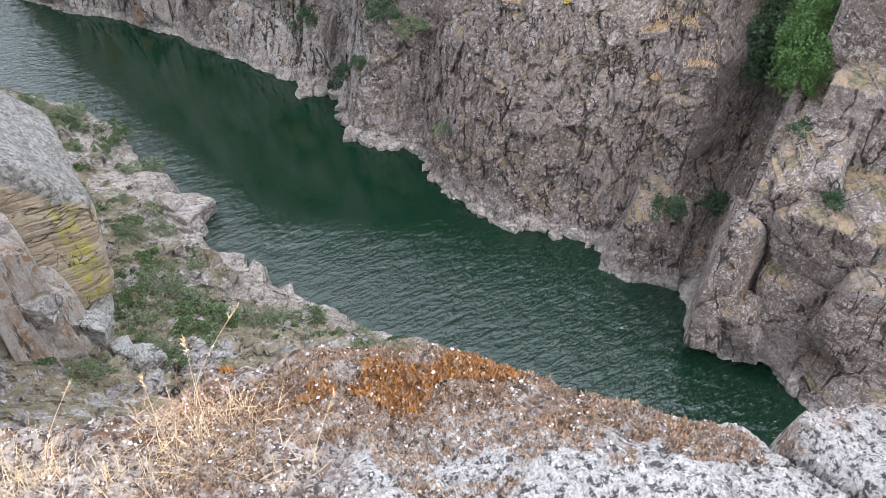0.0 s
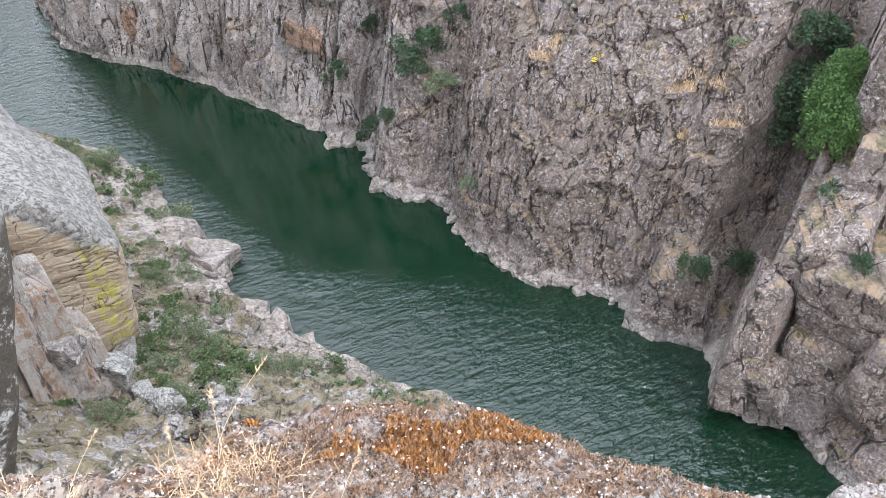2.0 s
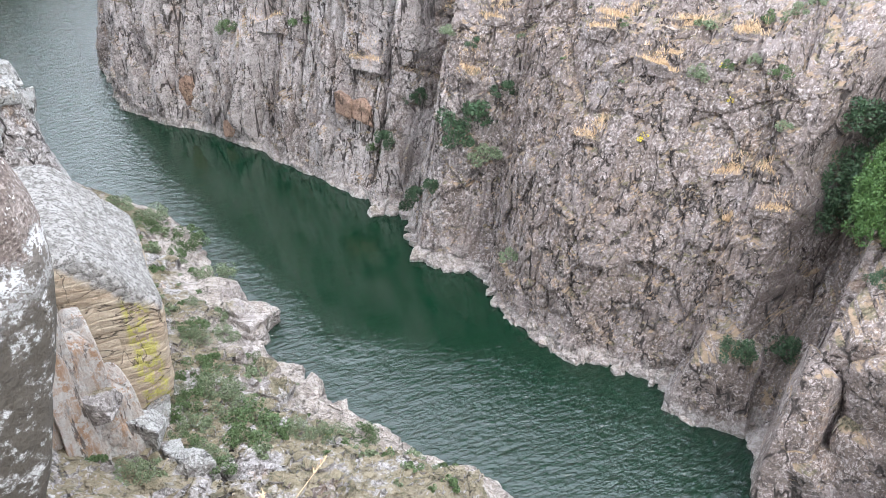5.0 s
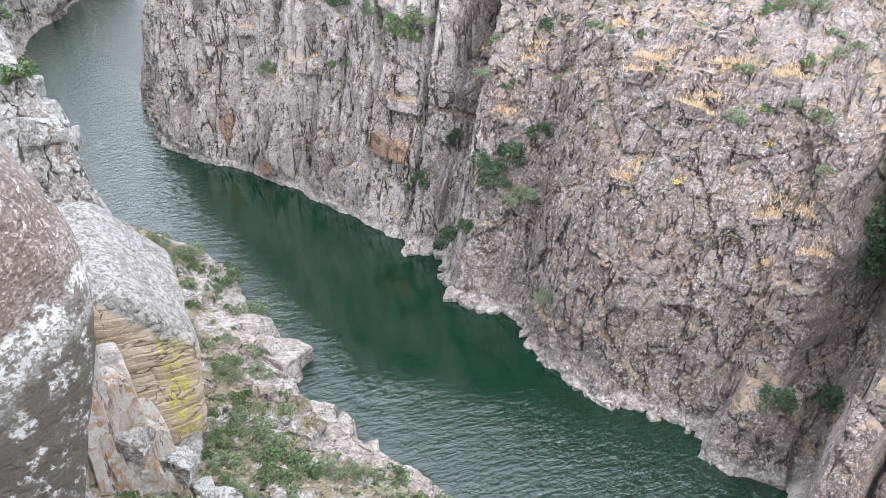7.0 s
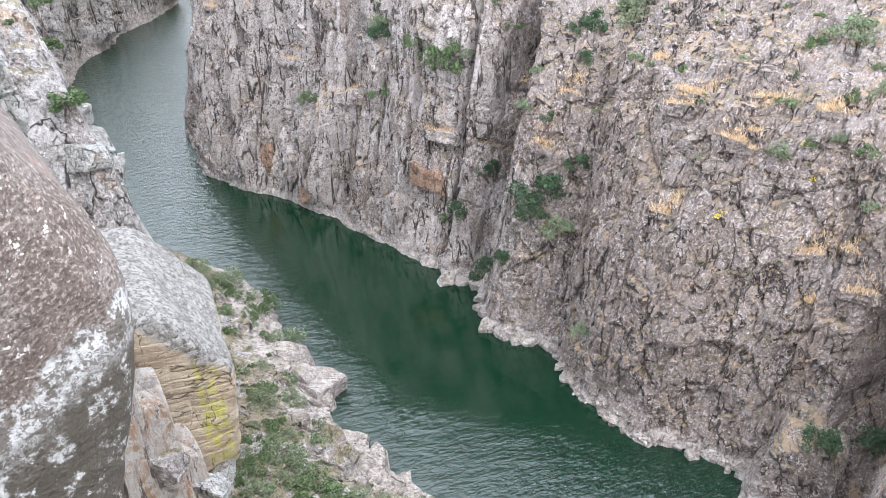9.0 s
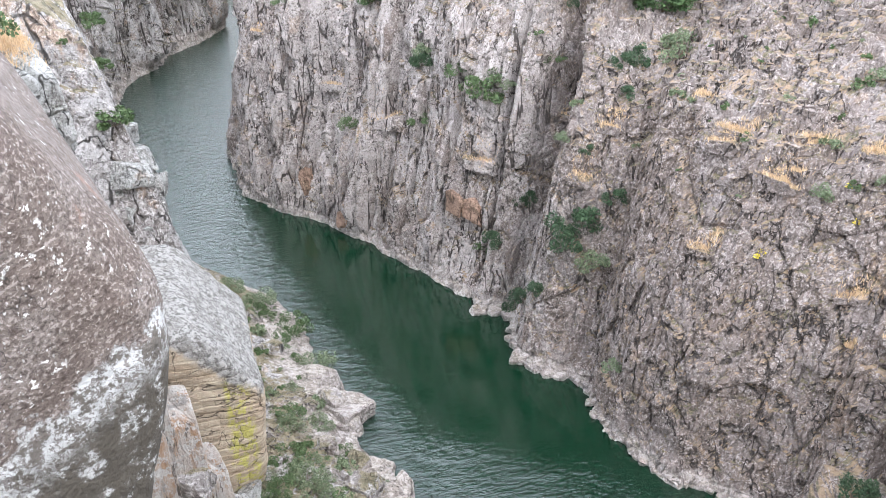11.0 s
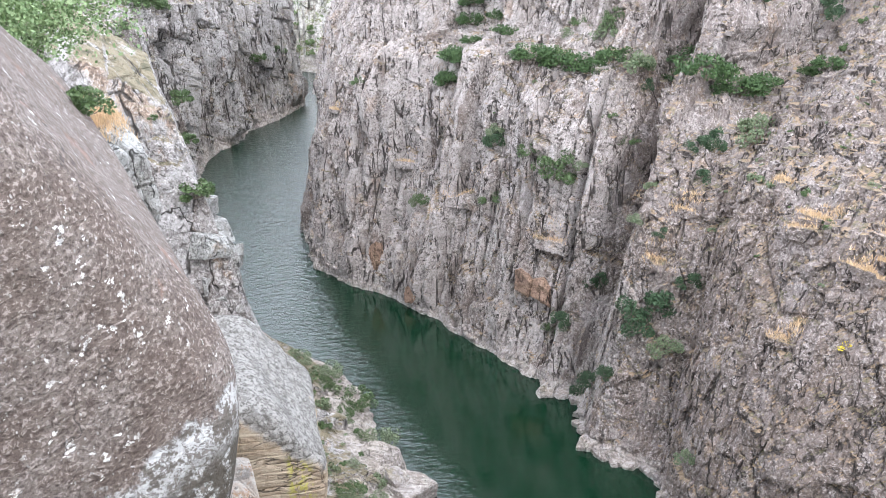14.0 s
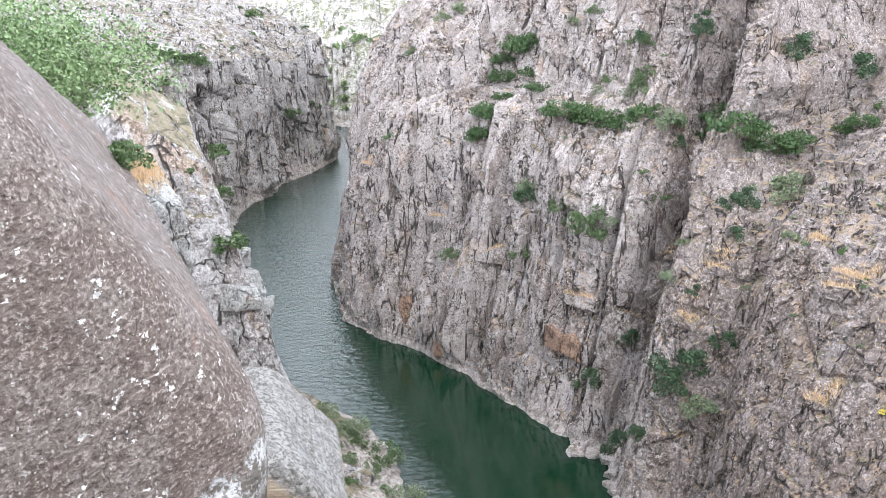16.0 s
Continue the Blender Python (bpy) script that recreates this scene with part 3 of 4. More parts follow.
# the far end of the gorge
END_SHORE = [(-250, 470), (-150, 408), (-118, 396), (-60, 385)]
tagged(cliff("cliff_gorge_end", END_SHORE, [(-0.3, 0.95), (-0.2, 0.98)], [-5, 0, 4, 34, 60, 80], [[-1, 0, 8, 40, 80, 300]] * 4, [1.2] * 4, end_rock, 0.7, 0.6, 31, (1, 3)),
       "pale rock wall closing the gorge, sunlight painted into its tone", "cliff")


# ---------------------------------------------------------------- rocks
def block_rock(name, center, turn, faces, material, seed, rows=120, cols=160, sharp=14, rough=0.05, strata=0.0):
    """A rock cut by plane faces. faces: the normal of each, to the right, away and up after a turn about z, and its distance from the centre."""
    th = np.linspace(0.002, math.pi - 0.002, rows)
    ph = np.linspace(0, 2 * math.pi, cols + 1)[:-1]
    TH, PH = np.meshgrid(th, ph, indexing="ij")
    d = np.stack([np.sin(TH) * np.cos(PH), np.sin(TH) * np.sin(PH), np.cos(TH)], -1)
    total = np.zeros(TH.shape)
    for r, f, u, h in faces:
        m = np.array((r, f, u)) / math.sqrt(r * r + f * f + u * u)
        total += np.maximum(0, d @ m / h) ** sharp
    radius = total ** (-1 / sharp)
    P = d * radius[..., None]
    mean = float(np.median(radius))
    a, b = (P[..., 0] + 0.6 * P[..., 1]) / mean, (P[..., 2] - 0.3 * P[..., 1]) / mean
    bump_up = rough * mean * fractal(a * 2.2 + seed, b * 2.2, seed, 6)
    for width in (0.7, 0.3):
        step, lean, joint = blocks(a / width, b / width, seed + 40)
        bump_up = bump_up + rough * mean * width * (1.2 * step - 0.8 * joint)
    if strata:
        layer = P[..., 2] / 0.85 + 0.35 * fractal(P[..., 0] / 4 + P[..., 1] / 5, P[..., 2] / 6, seed + 61, 3)
        low = layer - np.floor(layer)
        bump_up = bump_up - strata * np.exp(-(np.minimum(low, 1 - low) / 0.09) ** 2) + strata * 0.9 * (hashed(np.floor(layer), layer * 0, seed) - 0.5)
    P = P + d * bump_up[..., None]
    c, q = math.cos(radians(turn)), math.sin(radians(turn))
    world = np.stack([P[..., 0] * c - P[..., 1] * q, P[..., 0] * q + P[..., 1] * c, P[..., 2]], -1) + np.array(center)
    world = np.concatenate([world, world[:, :1]], 1)
    ob = sheet(name, world, material, smooth=False, flip=False)
    return ob


dome_rock = dome_material()
DOME = [(0.77, 0.02, 0.48, 15.09), (0.57, 0.16, -0.19, 6.79), (0.21, -1.12, 0.01, 9.21), (-0.46, 1.01, -0.69, 25.76), (-1, 0, 0, 24), (0, 0, -1, 45),
        (-1.04, 0.89, 0.74, 17.37), (-0.88, -0.94, -0.07, 11.99)]
tagged(block_rock("rock_dome", (-25.19, 26.18, 44.48), 33, DOME, dome_rock, 3, 520, 620, 9, 0.012), "huge brown granite dome rimmed with white lichen", "rock")
pillar_rock = pillar_material()
PILLAR = [(1.11, 0.0, -0.11, 5.09), (-0.58, -0.28, -0.05, 7.0), (0, -1, 0.1, 10), (0, 1, 0, 10.5), (0.16, -0.1, 1.32, 11.86), (0.8, 0.01, 0.65, 7.11),
          (-0.12, -0.27, -1.06, 9.37), (0.37, -0.68, -0.24, 11.11)]
tagged(block_rock("rock_pillar", (-29.89, 69.76, 17.32), 23, PILLAR, pillar_rock, 5, 420, 360, 16, 0.026, 0.10), "banded ochre granite pillar with sulphur yellow lichen", "rock")
CRAG = [((-27.6, 52.5, 18), (1.7, 3.0, 12.0)), ((-25.4, 53.6, 16.5), (1.3, 2.6, 10.0)), ((-24.2, 55.2, 11), (1.2, 2.4, 8.5)), ((-26.6, 50.4, 14), (1.3, 2.0, 12.0)), ((-25.6, 57.0, 9), (1.5, 2.2, 7.5)),
        ((-23.2, 53.4, 9.5), (0.9, 1.6, 6.0)), ((-28.9, 50.0, 14), (1.6, 2.6, 15.0))]
for n, ((x, y, z), (w, d, h)) in enumerate(CRAG):
    faces = [(1, 0.1, 0.04, w), (-1, 0.1, 0, w), (0.25, -1, 0.12, d), (0, 1, 0, d), (0.35 - 0.2 * (n % 3), -0.3, 1, h), (0.7, -0.4, 0.6, h * 0.85), (0, 0, -1, h)]
    tagged(block_rock("rock_crag", (x, y, z), 20 + 6 * n, faces, crag_rock, 320 + n, 240, 180, 30, 0.085), "split cream and orange granite crag", "rock", "leaves of the crag")
SHOULDER = [(1, 0.2, 0.1, 2.6), (-1, 0, 0, 12), (0.2, -1, 0.1, 4), (0, 1, 0, 8), (0.1, -0.2, 1, 6.6), (0.6, -0.4, 0.6, 6.0), (0, 0, -1, 30)]
tagged(block_rock("rock_shoulder", (-34.8, 57, 48.6), 30, SHOULDER, white_rock, 9, 300, 300, 24, 0.09), "white lichen covered granite shoulder", "rock")

# the rock under the viewpoint
PERCH = [(1, 0, 0, 20), (-1, 0, 0, 6), (0, -1, 0, 30), (0.1, 1, 0.1, 11.5), (0, 0, 1, 27.5), (0, 0, -1, 45)]
tagged(block_rock("rock_perch", (0, -12.5, 40), 0, PERCH, granite_left, 14, 160, 200, 14, 0.03), "granite bluff under the viewpoint", "rock")


def front_material():
    """White and grey crustose lichen, dark grit, rusty moss stains and pale flakes at the size of a hand."""
    n = Nodes("mossy_granite")
    grain = n.noise(90, 5, 0.8)
    color = n.mix(n.band(n.noise(26, 6, 0.75), 0.45, 0.54), (0.18, 0.122, 0.095), (0.47, 0.395, 0.35))
    white = n.band(n.noise(3.2, 7, 0.75), 0.52, 0.60)
    y = n.axis(n.place, 1)
    nearer = n.band(n.math("ADD", n.math("ADD", y, n.math("MULTIPLY", n.axis(n.place, 0), 0.18)), n.math("MULTIPLY", n.math("SUBTRACT", n.noise(4, 6, 0.7), 0.5), 0.7)), 0.98, 0.86)
    right = n.band(n.math("ADD", n.axis(n.place, 0), n.math("MULTIPLY", n.math("SUBTRACT", n.noise(2.5, 6, 0.7), 0.5), 1.6)), 0.35, 0.65)
    white = n.math("MAXIMUM", n.math("MULTIPLY", white, 0.55), n.math("MULTIPLY", nearer, right))
    color = n.mix(white, color, n.mix(n.band(grain, 0.45, 0.58), (0.68, 0.64, 0.61), (0.36, 0.325, 0.31)))
    moss = n.band(n.noise(4.5, 6, 0.7), 0.47, 0.56)
    moss = n.math("MULTIPLY", moss, n.band(nearer, 0.6, 0.2))
    color = n.mix(n.math("MULTIPLY", moss, 0.65), color, n.mix(n.band(n.noise(120, 3), 0.42, 0.6), (0.30, 0.12, 0.03), (0.13, 0.07, 0.035)))
    flake = n.band(n.voronoi(26), 0.20, 0.13)
    color = n.mix(n.math("MULTIPLY", flake, n.band(n.noise(7, 3), 0.42, 0.55)), color, (0.72, 0.66, 0.62))
    color = n.mix(n.math("MULTIPLY", n.band(n.noise(40, 6, 0.8), 0.51, 0.57), 0.95), color, (0.055, 0.045, 0.04))
    relief = n.bump(n.noise(30, 8, 0.8), 0.03, 1.0)
    return n.done(color, 0.95, relief)


front_rock = front_material()
# the brink of the foreground rock: x, y
BRINK = [(-2.5, 1.3), (-1.2, 1.12), (-0.42, 1.06), (-0.22, 1.01), (0.0, 1.07), (0.12, 1.15), (0.38, 1.2), (0.58, 1.19), (0.84, 1.11), (1.02, 0.97), (1.27, 0.80),
         (1.54, 0.67), (1.62, 0.60), (1.70, 0.67), (1.85, 0.69), (2.01, 0.70), (2.6, 0.6), (4.0, 0.2)]


def foreground():
    xs = np.arange(-2.5, 3.6, 0.009)
    edge = np.interp(xs, [p[0] for p in BRINK], [p[1] for p in BRINK])
    run = np.concatenate([np.linspace(0, 0.9, 180), 0.9 + np.linspace(0, 1, 40)[1:] * 0.1, 1.0 + np.linspace(0, 1, 50)[1:] ** 1.3])
    X, R = np.meshgrid(xs, run, indexing="ij")
    E = edge[:, None]
    inside = np.clip(R, 0, 1)
    past = np.clip(R - 1, 0, 1)
    Y = -1.6 + (E + 1.6) * inside ** 0.8 + 0.5 * past
    gap = np.clip((0.06 - np.abs(X - 1.64 + 0.55 * (Y - 0.6))) / 0.06, 0, 1)
    Z = 68.06 - 0.06 * np.clip(inside - 0.86, 0, 1) / 0.14 - 3.0 * past ** 1.2 + 0.05 * fractal(X * 1.6, Y * 1.6, 71, 3)
    Z = Z - 0.10 * gap + 0.05 * (X > 1.64 - 0.55 * (Y - 0.6))
    Z = Z - 0.06 * np.exp(-((X + 0.02) / 0.10) ** 2)
    Z = Z + 0.022 * fractal(X * 9, Y * 9, 73, 4) + 0.010 * fractal(X * 40, Y * 40, 74, 3)
    step, lean, joint = blocks(X * 5, Y * 5, 75)
    Z = Z + 0.012 * step
    return sheet("rock_foreground", np.stack([X, Y, Z], -1), front_rock)


tagged(foreground(), "weathered granite ledge crusted with white lichen and rusty moss", "rock")
# ---------------------------------------------------------------- loose rocks
def stone_faces(seed, wide=1.0, deep=1.0, high=1.0):
    """Faces of an irregular block."""
    pick = random.Random(seed)
    faces = [(1, 0, 0, wide), (-1, 0, 0, wide), (0, 1, 0, deep), (0, -1, 0, deep), (0, 0, 1, high), (0, 0, -1, high)]
    faces = [(r + pick.uniform(-0.3, 0.3), f + pick.uniform(-0.3, 0.3), u + pick.uniform(-0.25, 0.25), h * pick.uniform(0.85, 1.1)) for r, f, u, h in faces]
    mean = (wide + deep + high) / 3
    for _ in range(5):
        faces.append((pick.uniform(-1, 1), pick.uniform(-1, 1), pick.uniform(-0.4, 1), mean * pick.uniform(0.95, 1.25)))
    return faces


def rock_at(name, place, turn, size, material, seed, label, detail=90, group="", rough=0.06):
    ob = block_rock(name, place, turn, stone_faces(seed, *size), material, seed, detail, detail + 30, 28, rough)
    return tagged(ob, label, "rock", group)


scar_rock = cliff_material("scar_rock", (0.33, 0.215, 0.155), (0.21, 0.125, 0.085), band=0, grass=0, rust=0.8)
SCARS = [((-37.8, 151.2, 7.6), (1.1, 0.7, 3.4)), ((-6.6, 126.3, 14.2), (1.3, 0.8, 2.4)), ((-3.7, 125.3, 13.6), (1.5, 0.8, 2.0)), ((-29.1, 143.0, 2.6), (1.3, 0.7, 1.6))]
for n, (place, size) in enumerate(SCARS):
    rock_at("rock_scar", place, -28, size, scar_rock, 520 + n, "fresh orange brown scar where a block has fallen away", 60, "scars of the cliff", 0.05)

# grey boulders of the far bank, each with its half sizes
FAR_BOULDERS = [((48.9, 53.2, 15.8), (6.5, 5.0, 5.5)),
                ((52.8, 57.9, 25.4), (4.5, 4.5, 5.5)),
                ((48.0, 58.4, 19.7), (2.6, 6.0, 7.5)),
                ((49.9, 47.0, 11.6), (3.4, 4.0, 6.5)),
                ((40.5, 55.6, 10.6), (2.6, 4.0, 8.0)),
                ((37.4, 68.5, 3.8), (4.2, 3.5, 6.2)),
                ((46.2, 51.5, 7.3), (2.8, 3.5, 6.5)),
                ((40.7, 53.4, 5.2), (3.2, 3.0, 4.0)),
                ((53.7, 63.2, 33.0), (4.5, 4.5, 6.0))]
for n, (place, size) in enumerate(FAR_BOULDERS):
    rock_at("boulder", place, -38, size, granite, 200 + n, "massive grey granite boulder wedged in the far bank", 200, "boulders of the far bank", 0.05)

SHORE_STONES = [(-2.2, 115.5, 0.4, 1.4), (0.6, 115.2, 0.4, 1.2), (2.6, 113.9, 0.4, 1.1), (3.7, 110.2, 0.4, 1.3), (3.1, 107.7, 0.4, 1.0), (4.7, 102.6, 0.4, 1.9), (6.5, 100.0, 0.4, 1.2), (8.5, 98.9, 0.4, 1.1), (10.2, 98.5, 0.4, 1.2), (12.6, 97.7, 0.4, 1.2), (20.4, 81.5, 0.4, 0.8), (22.9, 78.1, 0.4, 1.2), (27.5, 75.3, 0.4, 0.9)]
for n, (x, y, z, r) in enumerate(SHORE_STONES):
    rock_at("shore_rock", (x - 0.1, y - 0.6, z - 0.3), n * 53, (r, r * 0.8, r * 0.6), granite, 230 + n, "bleached granite block at the water's edge", 44, "bleached blocks at the waterline")

strew = random.Random(12)
for n in range(64):
    a, b = FAR_SHORE[10 + n % 11], FAR_SHORE[11 + n % 11]
    f, r = strew.random(), 0.35 + 0.65 * strew.random() ** 2
    rock_at("shore_rock", (a[0] + (b[0] - a[0]) * f + strew.uniform(-0.2, 0.7), a[1] + (b[1] - a[1]) * f + strew.uniform(-0.2, 0.7), strew.uniform(-0.1, 0.5)), strew.uniform(0, 360),
            (r * 1.2, r * 0.9, r * 0.7), granite, 430 + n, "small bleached granite stone at the water's edge", 20, "bleached blocks at the waterline")

rock_at("bank_ledge", (-18.3, 86.6, 0.9), 62, (3.2, 2.3, 2.0), granite_left, 261, "flat pale granite ledge jutting into the river", 110, rough=0.07)
rock_at("bank_ledge", (-23.6, 92.2, 1.2), 55, (2.6, 2.2, 2.6), granite_left, 262, "brown granite outcrop on the river bank", 100, rough=0.06)
BANK_STONES = [(-2.4, 65.6, 0.6, 1.5), (-0.6, 64.4, 0.7, 1.2), (0.8, 62.6, 0.8, 1.3), (2.6, 61.5, 0.5, 1.0), (4.2, 60.9, 0.5, 1.2), (5.6, 59.8, 0.6, 0.9), (7.3, 59.2, 0.5, 1.3), (9.2, 57.9, 0.5, 1.1),
               (-5.2, 67.2, 0.7, 1.4), (-6.9, 69.3, 0.8, 1.2), (3.4, 59.6, 1.5, 1.2), (6.2, 58.2, 1.5, 1.1), (-9.4, 73.2, 0.8, 1.3), (-12.6, 76.6, 0.9, 1.5)]
for n, (x, y, z, r) in enumerate(BANK_STONES):
    rock_at("bank_stone", (x - 0.3, y - 0.3, z - 0.2), n * 41, (r * 1.2, r * 0.9, r * 0.7), granite_left, 400 + n, "pale granite block on the edge of the river", 50, "blocks on the near shore")

PILE = [(-42.6, 87.8, 36.4, 1.9), (-42.0, 86.6, 33.4, 2.2), (-41.6, 85.8, 30.4, 2.3), (-43.6, 88.2, 39.0, 1.6), (-41.4, 87.4, 32.6, 1.8), (-41.0, 85.6, 27.4, 2.6), (-40.4, 86.4, 24.0, 2.8),
        (-41.5, 84.5, 35.5, 2.0)]
for n, (x, y, z, r) in enumerate(PILE):
    rock_at("ledge_block", (x + 0.8, y - 1.0, z), 25 + 17 * n, (r * 1.15, r * 1.1, r * 0.75), white_rock, 280 + n, "white weathered granite block stacked on the cliff edge", 70, "stacked white blocks", 0.04)

WHITE_COLUMN = [(1, 0.1, 0.05, 4.0), (-1, 0, 0, 6), (0.1, -1, 0.1, 4.5), (0, 1, 0, 5), (0.1, -0.2, 1, 14), (0.7, -0.3, 0.6, 12.5), (0, 0, -1, 20)]
tagged(block_rock("rock_column", (-42.4, 86.5, 17.5), 24, WHITE_COLUMN, white_rock, 11, 300, 280, 24, 0.085), "white lichened granite column on the cliff edge", "rock")
BACK_SLAB = [(1, 0.1, 0.25, 4.2), (-1, 0, 0, 9), (0.2, -1, 0.3, 5), (0, 1, 0, 8), (0.6, -0.3, 1, 8.0), (0.8, -0.2, 0.5, 7.5), (0, 0, -1, 26)]
tagged(block_rock("rock_slab", (-48.2, 87, 44.5), 24, BACK_SLAB, granite_left, 12, 260, 260, 24, 0.055), "tall pale grey granite slab above the river", "rock")

TERRACE_ROCKS = [(-22.5, 54.2, 14.9, 1.7), (-23.9, 61.3, 10.0, 1.4), (-18.0, 50.1, 14.3, 1.6), (-16.9, 49.4, 14.6, 1.2), (-20.2, 52.9, 12.8, 1.1),
    (-31.3, 96.4, 3.5, 2.0), (-24.4, 51.6, 20.9, 1.5), (-20.7, 87.1, 2.4, 1.9), (-18.0, 83.7, 1.0, 1.5), (-19.1, 76.6, 3.6, 1.4), (-13.4, 68.6, 4.6, 1.7),
    (-16.1, 66.0, 6.0, 1.3), (-15.1, 74.3, 3.1, 1.6)]
for n, (x, y, z, r) in enumerate(TERRACE_ROCKS):
    rock_at("terrace_rock", (x, y, z + 0.1 * r), 71 * n, (r, r * 0.8, r * 0.8), white_rock if n < 5 else granite_left, 300 + n, "pale granite rock among the scrub", 60, "rocks among the scrub")


def rubble(name, count, seed, shore, inland, reach, low, high, ground, size, material, label):
    """Loose stones strewn over the gentler rock of a bank."""
    rng = np.random.default_rng(seed)
    s, base, k = along(shore, 0.5, (0, len(shore) - 1))
    verts, quads = [], []
    view = bpy.context.evaluated_depsgraph_get()
    for _ in range(count):
        p = base[rng.integers(0, len(base))] + np.array(inland) * rng.uniform(*reach)
        hit, place, normal, index, ob, m = scene.ray_cast(view, Vector((p[0], p[1], 100)), Vector((0, 0, -1)))
        if not hit or abs(normal.z) < 0.3 or not low < place.z < high or ob.name != ground:
            continue
        r = size * (0.24 + rng.random() ** 3)
        n = len(verts)
        box = np.array([(x, y, z) for z in (-0.6, 0.7) for x, y in ((-1, -1), (1, -1), (1, 1), (-1, 1))]) * r * rng.uniform(0.6, 1.2, (8, 3))
        a = rng.uniform(0, 6.28)
        turn = np.array(((math.cos(a), -math.sin(a), 0), (math.sin(a), math.cos(a), 0), (0, 0, 1)))
        verts += [tuple(q) for q in box @ turn.T + np.array(place)]
        quads += [tuple(n + i for i in f) for f in ((0, 3, 2, 1), (4, 5, 6, 7), (0, 1, 5, 4), (1, 2, 6, 5), (2, 3, 7, 6), (3, 0, 4, 7))]
    return tagged(add_mesh(name, verts, quads, material), label, "stones", kind="stuff")


bpy.context.view_layer.update()
rubble("stones", 2600, 97, NEAR_SHORE[3:11], (-0.85, -0.5), (1, 26), 0.5, 20, "cliff_near_bank", 0.5, granite_left, "loose pale stones strewn over the terrace")
rubble("stones", 3200, 98, FAR_SHORE[3:20], (0.6, 0.8), (12, 62), 24, 72, "cliff_far_bank", 0.7, granite, "broken granite blocks lying on the benches of the far bank")
# ---------------------------------------------------------------- plants
def leaves(count, spread, leaf, seed, clumps=14, hollow=0.55):
    """Corners of many small leaves in uneven clumps that fill a crown of the given half sizes above its base."""
    rng = np.random.default_rng(seed)
    way = rng.normal(size=(clumps, 3))
    way[:, 2] = np.abs(way[:, 2]) * 0.9 - 0.1
    way /= np.linalg.norm(way, axis=1)[:, None]
    middle = way * rng.uniform(hollow, 1.0, (clumps, 1))
    reach = rng.uniform(0.22, 0.42, clumps)
    k = rng.integers(0, clumps, count)
    off = rng.normal(size=(count, 3))
    off /= np.linalg.norm(off, axis=1)[:, None]
    at = middle[k] + off * (reach[k] * rng.uniform(0.5, 1.0, count) ** 0.5)[:, None]
    at = at * np.array(spread) + np.array((0, 0, spread[2] * 0.35))
    a = rng.normal(size=(count, 3))
    a /= np.linalg.norm(a, axis=1)[:, None]
    b = np.cross(a, rng.normal(size=(count, 3)))
    b /= np.linalg.norm(b, axis=1)[:, None]
    size = leaf * rng.uniform(0.6, 1.4, (count, 1))
    a, b = a * size, b * size * 0.6
    return np.stack([at - a, at + b, at + a, at - b], 1).reshape(-1, 3), middle * np.array(spread) + np.array((0, 0, spread[2] * 0.35))


def tube(points, radii, sides=6):
    """Corners and faces of a tapering branch."""
    verts, quads = [], []
    for n, (p, r) in enumerate(zip(points, radii)):
        q = points[min(n + 1, len(points) - 1)] - points[max(n - 1, 0)]
        turn = Vector(q).to_track_quat("Z", "Y")
        for k in range(sides):
            w = turn @ Vector((math.cos(2 * math.pi * k / sides) * r, math.sin(2 * math.pi * k / sides) * r, 0))
            verts.append(tuple(np.array(p) + np.array(w)))
    for n in range(len(points) - 1):
        for k in range(sides):
            j = (k + 1) % sides
            quads.append((n * sides + k, n * sides + j, (n + 1) * sides + j, (n + 1) * sides + k))
    return verts, quads


def plant(name, spread, count, leaf, material, seed, clumps=14, trunk=0.05, stem="stems", crown="foliage", rise=0.0, hollow=0.55):
    """A shrub or a tree: woody stems that rise from one base and a crown of leaves."""
    base = new(name)
    base.empty_display_size = 0.2
    corners, ends = leaves(count, spread, leaf, seed, clumps, hollow)
    corners = corners + np.array((0, 0, rise))
    top = add_mesh(crown, corners, np.arange(len(corners)).reshape(-1, 4), material)
    top.parent = base
    verts, quads = [], []
    fork = np.array((0, 0, rise * 0.7))
    if rise:
        verts, quads = tube([np.array((0, 0, -0.4)), fork * 0.5 + 0.1 * rise * np.array((0.3, 0.1, 0)), fork], [trunk, trunk * 0.8, trunk * 0.7], 8)
    for e in ends[:10]:
        e = np.array(e) + np.array((0, 0, rise))
        v, q = tube([fork - np.array((0, 0, 0.2 * trunk)), fork * 0.5 + e * 0.5 + np.array((0, 0, -0.12 * spread[2])), e], [trunk * 0.6, trunk * 0.35, trunk * 0.1], 5)
        quads += [tuple(i + len(verts) for i in f) for f in q]
        verts += v
    wood = add_mesh(stem, verts, quads, bark)
    wood.parent = base
    return base


PLANT_TURNS = random.Random(4)


def grow(template, rows, label, category="shrub", group="", sink=0.25):
    """Sets a template and copies of it at rows of x, y, z and half width."""
    tagged(template, label, category, group)
    for n, (x, y, z, r) in enumerate(rows):
        r = (1.4 if "terrace" in label else 1.3) * r
        m = pose(x, y, z - sink * r, 0, 0, PLANT_TURNS.uniform(0, 360)) @ Matrix.Diagonal((r, r, r * PLANT_TURNS.uniform(0.8, 1.15), 1))
        ob = template if n == 0 else copy_thing(template, Matrix())
        ob.matrix_basis = m


